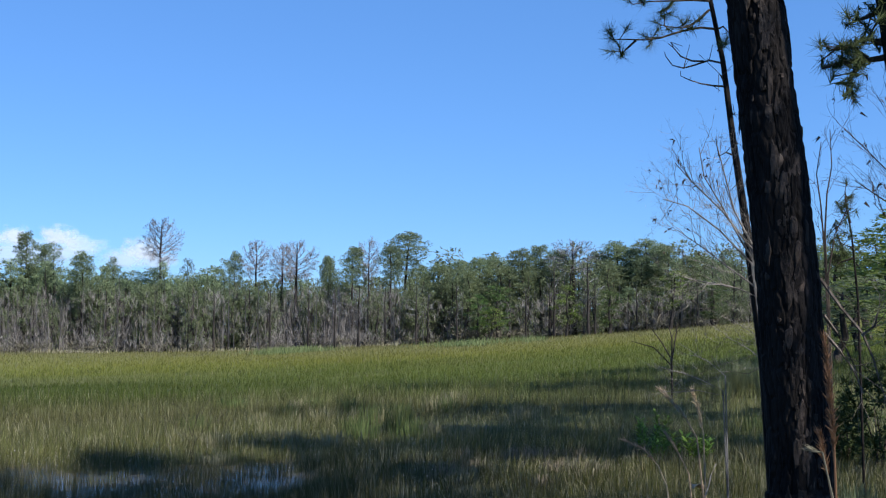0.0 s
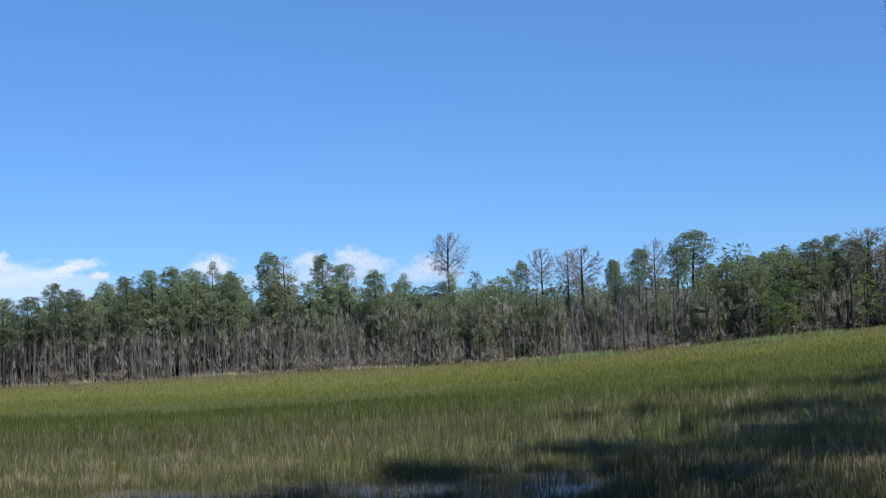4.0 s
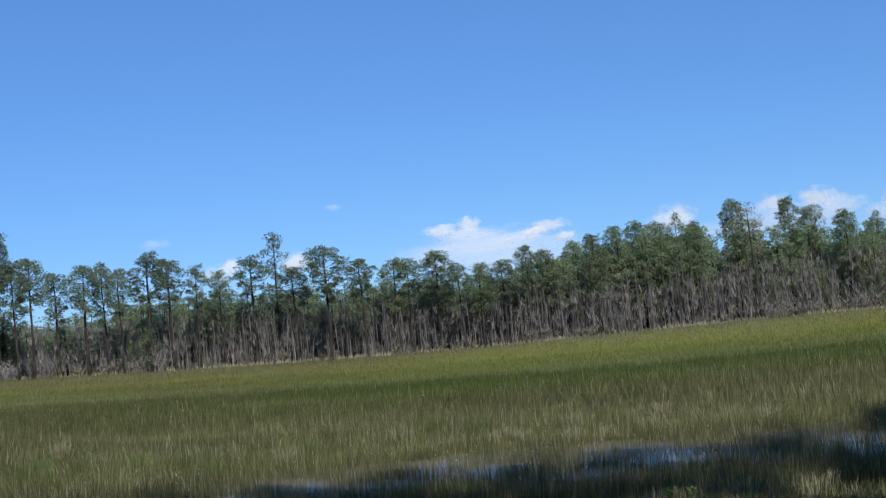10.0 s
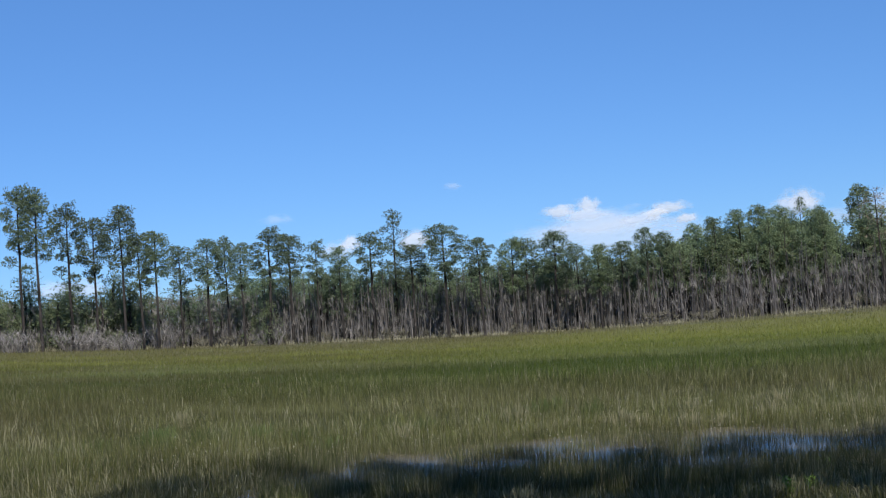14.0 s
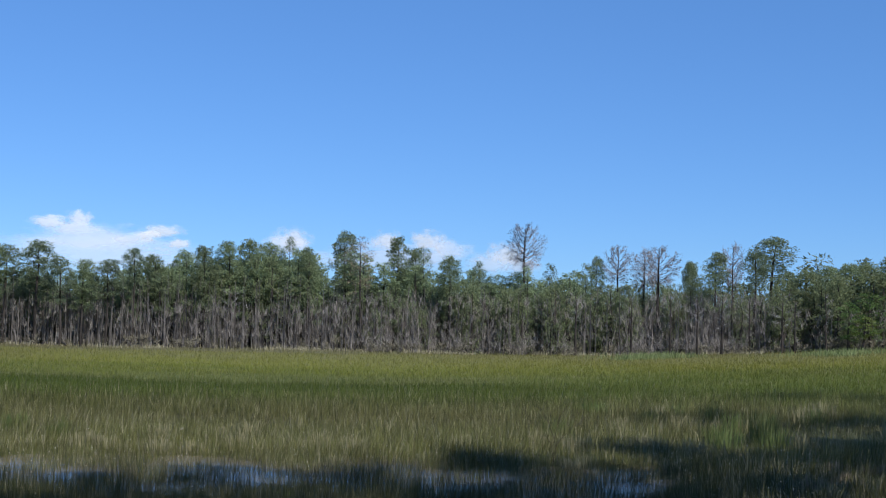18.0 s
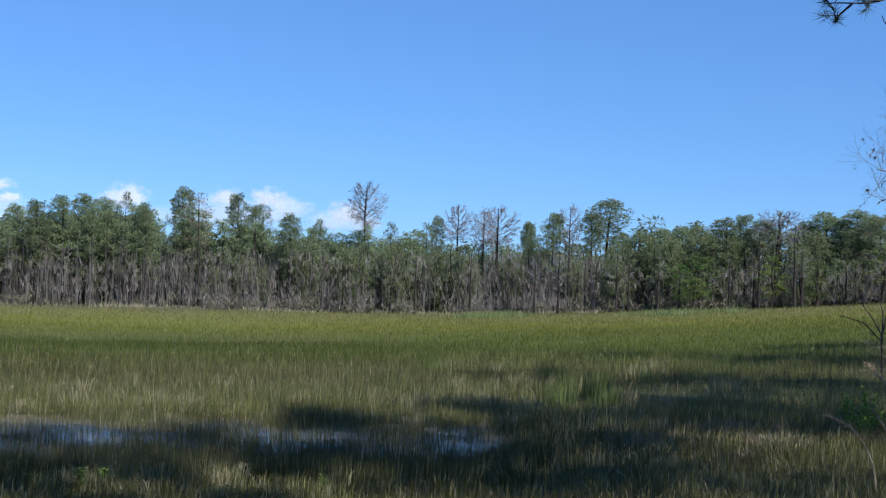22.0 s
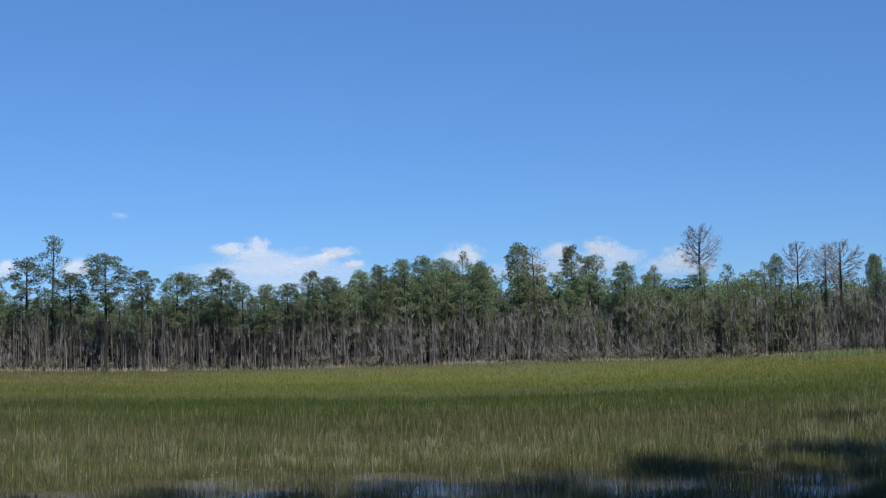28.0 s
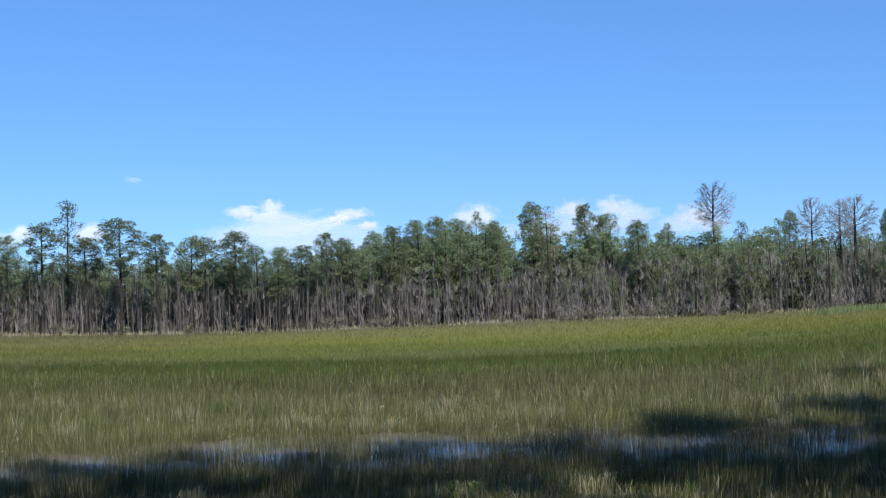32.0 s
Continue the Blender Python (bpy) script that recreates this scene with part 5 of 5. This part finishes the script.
def tussocks():
    rng = random.Random(131)
    tall_green = "tall arching green grass tussock on the shore", "tall grass tussocks"
    for az, r, tall, n, k in ((33.9, 47.0, 1.6, 420, 121), (34.5, 49.0, 1.4, 300, 122), (35.1, 46.0, 1.5, 360, 123), (33.3, 45.0, 1.1, 260, 125), (38.6, 22.0, 0.7, 260, 124)):
        tussock(az, r, tall, n, k, M_LEAF, *tall_green)
    for i in range(26):
        az = rng.gauss(19.0, 4.5)
        tussock(az, rng.gauss(43.0, 4.0), rng.uniform(0.6, 0.95), 150, 140 + i, M_SEDGETUFT if i % 3 else M_STRAW, "fresh green sedge tussock in the wet marsh" if i % 3 else "straw-coloured sedge tussock in the wet marsh",
                "sedge tussocks in the marsh", 0.45, 0.3)
    for i in range(44):
        az = rng.uniform(-28, 36)
        r = rng.uniform(20.2, 23.5) + max(0.0, az - 16) * 0.4
        tussock(az, r, rng.uniform(0.35, 0.6), 110, 180 + i, M_STRAW if i % 2 else M_SHORE, "pale dry grass tuft on the wet shore" if i % 2 else "short green grass tuft on the wet shore",
                "grass tufts on the shore", 0.28, 0.6)
    for i in range(14):
        tussock(rng.gauss(25.0, 2.6), rng.uniform(25.0, 32.0), rng.uniform(0.35, 0.55), 110, 220 + i, M_THATCH, "withered red-brown grass tuft on the shore", "withered grass tufts", 0.3, 0.7)
    for i in range(40):
        az = rng.uniform(-30, 22)
        tussock(az, rng.gauss(36.5, 2.2), rng.uniform(0.5, 0.75), 120, 240 + i, M_SEDGETUFT if az < -8 and i % 3 else M_STRAW, "leaning green sedge tuft beyond the water" if az < -8 and i % 3 else "leaning straw-coloured sedge tuft beyond the water", "sedge tufts beyond the water", 0.35, 0.5)


tussocks()


def leafy_plant(az, r, tall, seed, stems=3, leaf=0.17):
    """A herb with whorls of long pointed leaves."""
    rng = random.Random(seed)
    root = new("green_plant")
    root.location = foot(az, r, 0.03)
    for i in range(stems):
        stem, lf = Soup(), Soup()
        bl = branch_line((rng.gauss(0, 0.09), rng.gauss(0, 0.09), 0), (rng.gauss(0, 0.2), rng.gauss(0, 0.2), 1), tall * rng.uniform(0.75, 1.0), rng, 0, 0.06)
        stem.tube(bl, [0.008, 0.007, 0.006, 0.005, 0.004], 5)
        for j in range(16):
            k = 0.35 + 0.65 * j / 15
            q = bl[0].lerp(bl[-1], k)
            a = j * 2.4 + i
            d = Vector((math.cos(a), math.sin(a), rng.uniform(0.3, 0.9))).normalized()
            t = q + d * leaf * rng.uniform(0.7, 1.1) - Vector((0, 0, 0.02))
            s = Vector((-math.sin(a), math.cos(a), 0)) * leaf * 0.13
            mdl = q.lerp(t, 0.5) + Vector((0, 0, 0.012))
            o = len(lf.v)
            lf.v += [tuple(q), tuple(mdl - s), tuple(t), tuple(mdl + s), tuple(mdl - Vector((0, 0, 0.006)))]
            lf.f += [(o, o + 1, o + 4), (o + 1, o + 2, o + 4), (o + 2, o + 3, o + 4), (o + 3, o, o + 4)]
        ob = part("stem", stem, M_FRESH, root)
        part("foliage", lf, M_FRESH, ob, "bright green pointed leaves")
    return tagged(root, "bright green herb with pointed leaves in the grass", "plant", "green herbs on the shore")


for az, r, tall, k, ns, ll in ((32.05, 29.3, 0.75, 101, 5, 0.27), (32.5, 29.6, 0.65, 108, 4, 0.25), (30.3, 31.5, 0.95, 102, 6, 0.22), (30.75, 32.2, 1.1, 103, 6, 0.22), (31.1, 31.0, 0.75, 109, 5, 0.2), (30.5, 30.2, 0.6, 110, 5, 0.18), (-1.33, 19.9, 0.38, 111, 3, 0.14), (-0.55, 20.5, 0.35, 104, 2, 0.13),
                               (0.35, 24.6, 0.45, 105, 3, 0.14), (-1.0, 21.6, 0.3, 106, 2, 0.12), (8.6, 20.5, 0.25, 107, 2, 0.11)):
    leafy_plant(az, r, tall, k, ns, ll)


def plume(points, r, seed, material, label, head=0.45, full=160, base=None):
    """A dry grass stem with a feathery seed head along its upper part."""
    rng = random.Random(seed)
    root = new("dry_plume_grass")
    bl = ([foot(*base)] if base else []) + bent(points, r)
    stem, hd = Soup(), Soup()
    stout = 1.0 if r < 10 else 2.2
    stem.tube(bl, taper(0.007 * stout, 0.003 * stout, len(bl)), 5)
    n = len(bl) - 1
    for i in range(full):
        k = (1 - head * rng.random()) * n
        j = min(int(k), n - 1)
        q = bl[j].lerp(bl[j + 1], k - j)
        d = (bl[j + 1] - bl[j]).normalized() + Vector((rng.gauss(0, 0.3), rng.gauss(0, 0.3), rng.gauss(0, 0.2)))
        hd.leaf(q, d.normalized(), rng.uniform(0.03, 0.07) * stout, 0.006 * stout, rng)
    part("stalk", stem, material, root)
    part("seed_head", hd, material, root, "feathery dry seed head")
    return tagged(root, label, "dry grass", "plumed dry grasses")


plume(((38.0, -9.0), (37.8, -6.2), (37.75, -4.0), (37.6, -2.2), (37.45, -0.1)), 6.4, 111, M_RUST, "rusty broomsedge plume beside the burnt trunk", 0.45, 700, (38.2, 6.4))
plume(((37.9, -9.0), (37.65, -6.4), (37.4, -5.0), (37.2, -3.9)), 6.4, 112, M_RUST, "rusty broomsedge plume beside the burnt trunk", 0.35, 240, (38.0, 6.4))
plume(((37.8, -9.0), (37.7, -6.5), (37.3, -4.6), (36.9, -4.5)), 6.35, 113, M_STRAWBRUSH, "straw broomsedge blade beside the burnt trunk", 0.25, 60, (37.9, 6.35))
plume(((32.33, -4.13), (31.81, -3.22), (31.35, -2.69), (30.87, -2.19)), 21.0, 114, M_PLUME, "dry straw plume leaning over the sedge", 0.55, 420, (32.7, 21.0))
plume(((32.6, -4.0), (32.4, -3.0), (32.16, -2.17)), 22.0, 115, M_PLUME, "pale brown plume in the sedge", 0.6, 300, (32.7, 22.0))
plume(((31.1, -6.1), (30.76, -5.3), (30.19, -4.63), (29.43, -4.29)), 21.0, 116, M_PLUME, "dry straw plume leaning over the sedge", 0.45, 200, (31.3, 21.0))
plume(((32.0, -5.6), (31.5, -4.6), (31.1, -4.0)), 21.0, 117, M_PLUME, "dry straw plume leaning over the sedge", 0.4, 120, (32.2, 21.0))


def shore_trees():
    """Trees of the shore wood beside the camera, which shade the water."""
    rng = random.Random(15)
    for x, y, h, w in ((14.5, 8.9, 22, 4.8), (17.8, 10.5, 22.5, 5.0), (21.7, 13.2, 22, 5.4), (26.0, 16.6, 21, 5.4), (29.8, 16.6, 30, 4.6), (31.0, 21.0, 21, 5.8), (36.6, 26.6, 22, 6.2), (38.0, 28.0, 30, 5.0),
                       (44.0, 33.6, 24, 6.5), (50.0, 29.0, 30, 5.6), (11.9, 8.9, 21.5, 4.6), (10.2, 8.6, 21, 4.4), (9.1, 5.4, 22, 4.4), (24.5, 11.8, 21, 4.8), (28.0, 12.5, 22, 5.0), (18.7, 5.8, 22, 4.6), (15.8, 4.6, 21, 4.4), (7.0, 6.0, 22.5, 4.2), (5.4, 3.3, 23.5, 4.0), (3.2, 2.2, 23, 4.0), (2.6, -2.1, 26, 4.2), (10.9, -5.4, 18.5, 2.5)):
        kinds = SPARSE if h > 26 or 9 < x < 15 or x > 17 and y < 6 or x > 24 and y < 12 or x < 8 else (PINES[1], PINES[4])
        t = copy_thing(rng.choice(kinds), pose(x, y, float(height(x, y)), 0, 0, rng.uniform(0, 360)) @ Matrix.Diagonal((w / 3.6, w / 3.6, h / 16, 1)))
        tagged(t, "tall pine of the shore wood beside the marsh", "pine tree", "trees of the shore wood")
    for az, r, h, w in ((39.9, 78, 7.0, 5.0), (41.5, 66, 7.5, 6.0), (37.9, 92, 5.6, 5.0), (40.6, 100, 7.8, 6.0), (38.6, 70, 3.6, 3.6), (39.0, 90, 5.4, 5.0), (38.1, 58, 3.4, 4.0), (40.6, 54, 4.6, 5.0)):
        x, y = place(az, r)
        t = copy_thing(rng.choice((FRESH[0], FRESH[1], LEAFY[2])), pose(x, y, float(height(x, y)), 0, 0, rng.uniform(0, 360)) @ Matrix.Diagonal((w / 4, w / 4, h / 15, 1)))
        tagged(t, "light green leafy tree on the marsh shore", "leafy tree", "leafy trees of the shore")


shore_trees()


def dead_leaf():
    """A curled brown leaf lying on the grass."""
    p = foot(32.4, 22.5)
    verts, faces = [], []
    for i in range(9):
        u = i / 8
        w = 0.07 * math.sin(math.pi * min(1, u * 0.9 + 0.08))
        for s in (-1, -0.5, 0, 0.5, 1):
            verts.append((u * 0.36 - 0.18, s * w * 1.5, 0.42 + 0.05 * math.sin(u * 5) + 0.03 * s * s + 0.02 * math.sin(9 * u + s)))
    for i in range(8):
        for j in range(4):
            o = i * 5 + j
            faces.append((o, o + 1, o + 6, o + 5))
    ob = mesh_object("dead_leaf", verts, faces, M_PLUME, smooth=True)
    ob.matrix_world = pose(p.x, p.y, p.z, 0, 0, 25)
    md = ob.modifiers.new("thickness", "SOLIDIFY")
    md.thickness = 0.004
    tagged(ob, "curled tan-brown dead leaf caught in the grass", "leaf")


dead_leaf()


def stick(az0, el0, az1, el1, r, seed):
    rng = random.Random(seed)
    s = Soup()
    a, b = at(az0, el0, r), at(az1, el1, r - 1.0)
    pts = [a.lerp(b, k) + Vector((rng.gauss(0, 0.015), rng.gauss(0, 0.015), rng.gauss(0, 0.015))) for k in (0, 0.25, 0.5, 0.75, 1)]
    s.tube(pts, [0.012, 0.011, 0.009, 0.008, 0.004], 6)
    tagged(new("dry_stick", s.mesh("dry_stick", M_PALE)), "thin pale dry stick leaning in the sedge", "stick", "dry sticks")


stick(20.9, -6.9, 22.6, -7.9, 21.0, 1)
stick(33.0, -5.2, 32.6, -6.8, 21.0, 2)

# ---- clear the patterns that the trees were copied from ----
for root in PINES + CLOSE + SPARSE + WITHER + BROAD + YOUNG + BARE + LEAFY + FRESH + DEEP + BACK + BUSHY + BRUSH + BARELOW + PALE + SAPLINGS:
    for c in list(root.children):
        bpy.data.objects.remove(c)
    bpy.data.objects.remove(root)
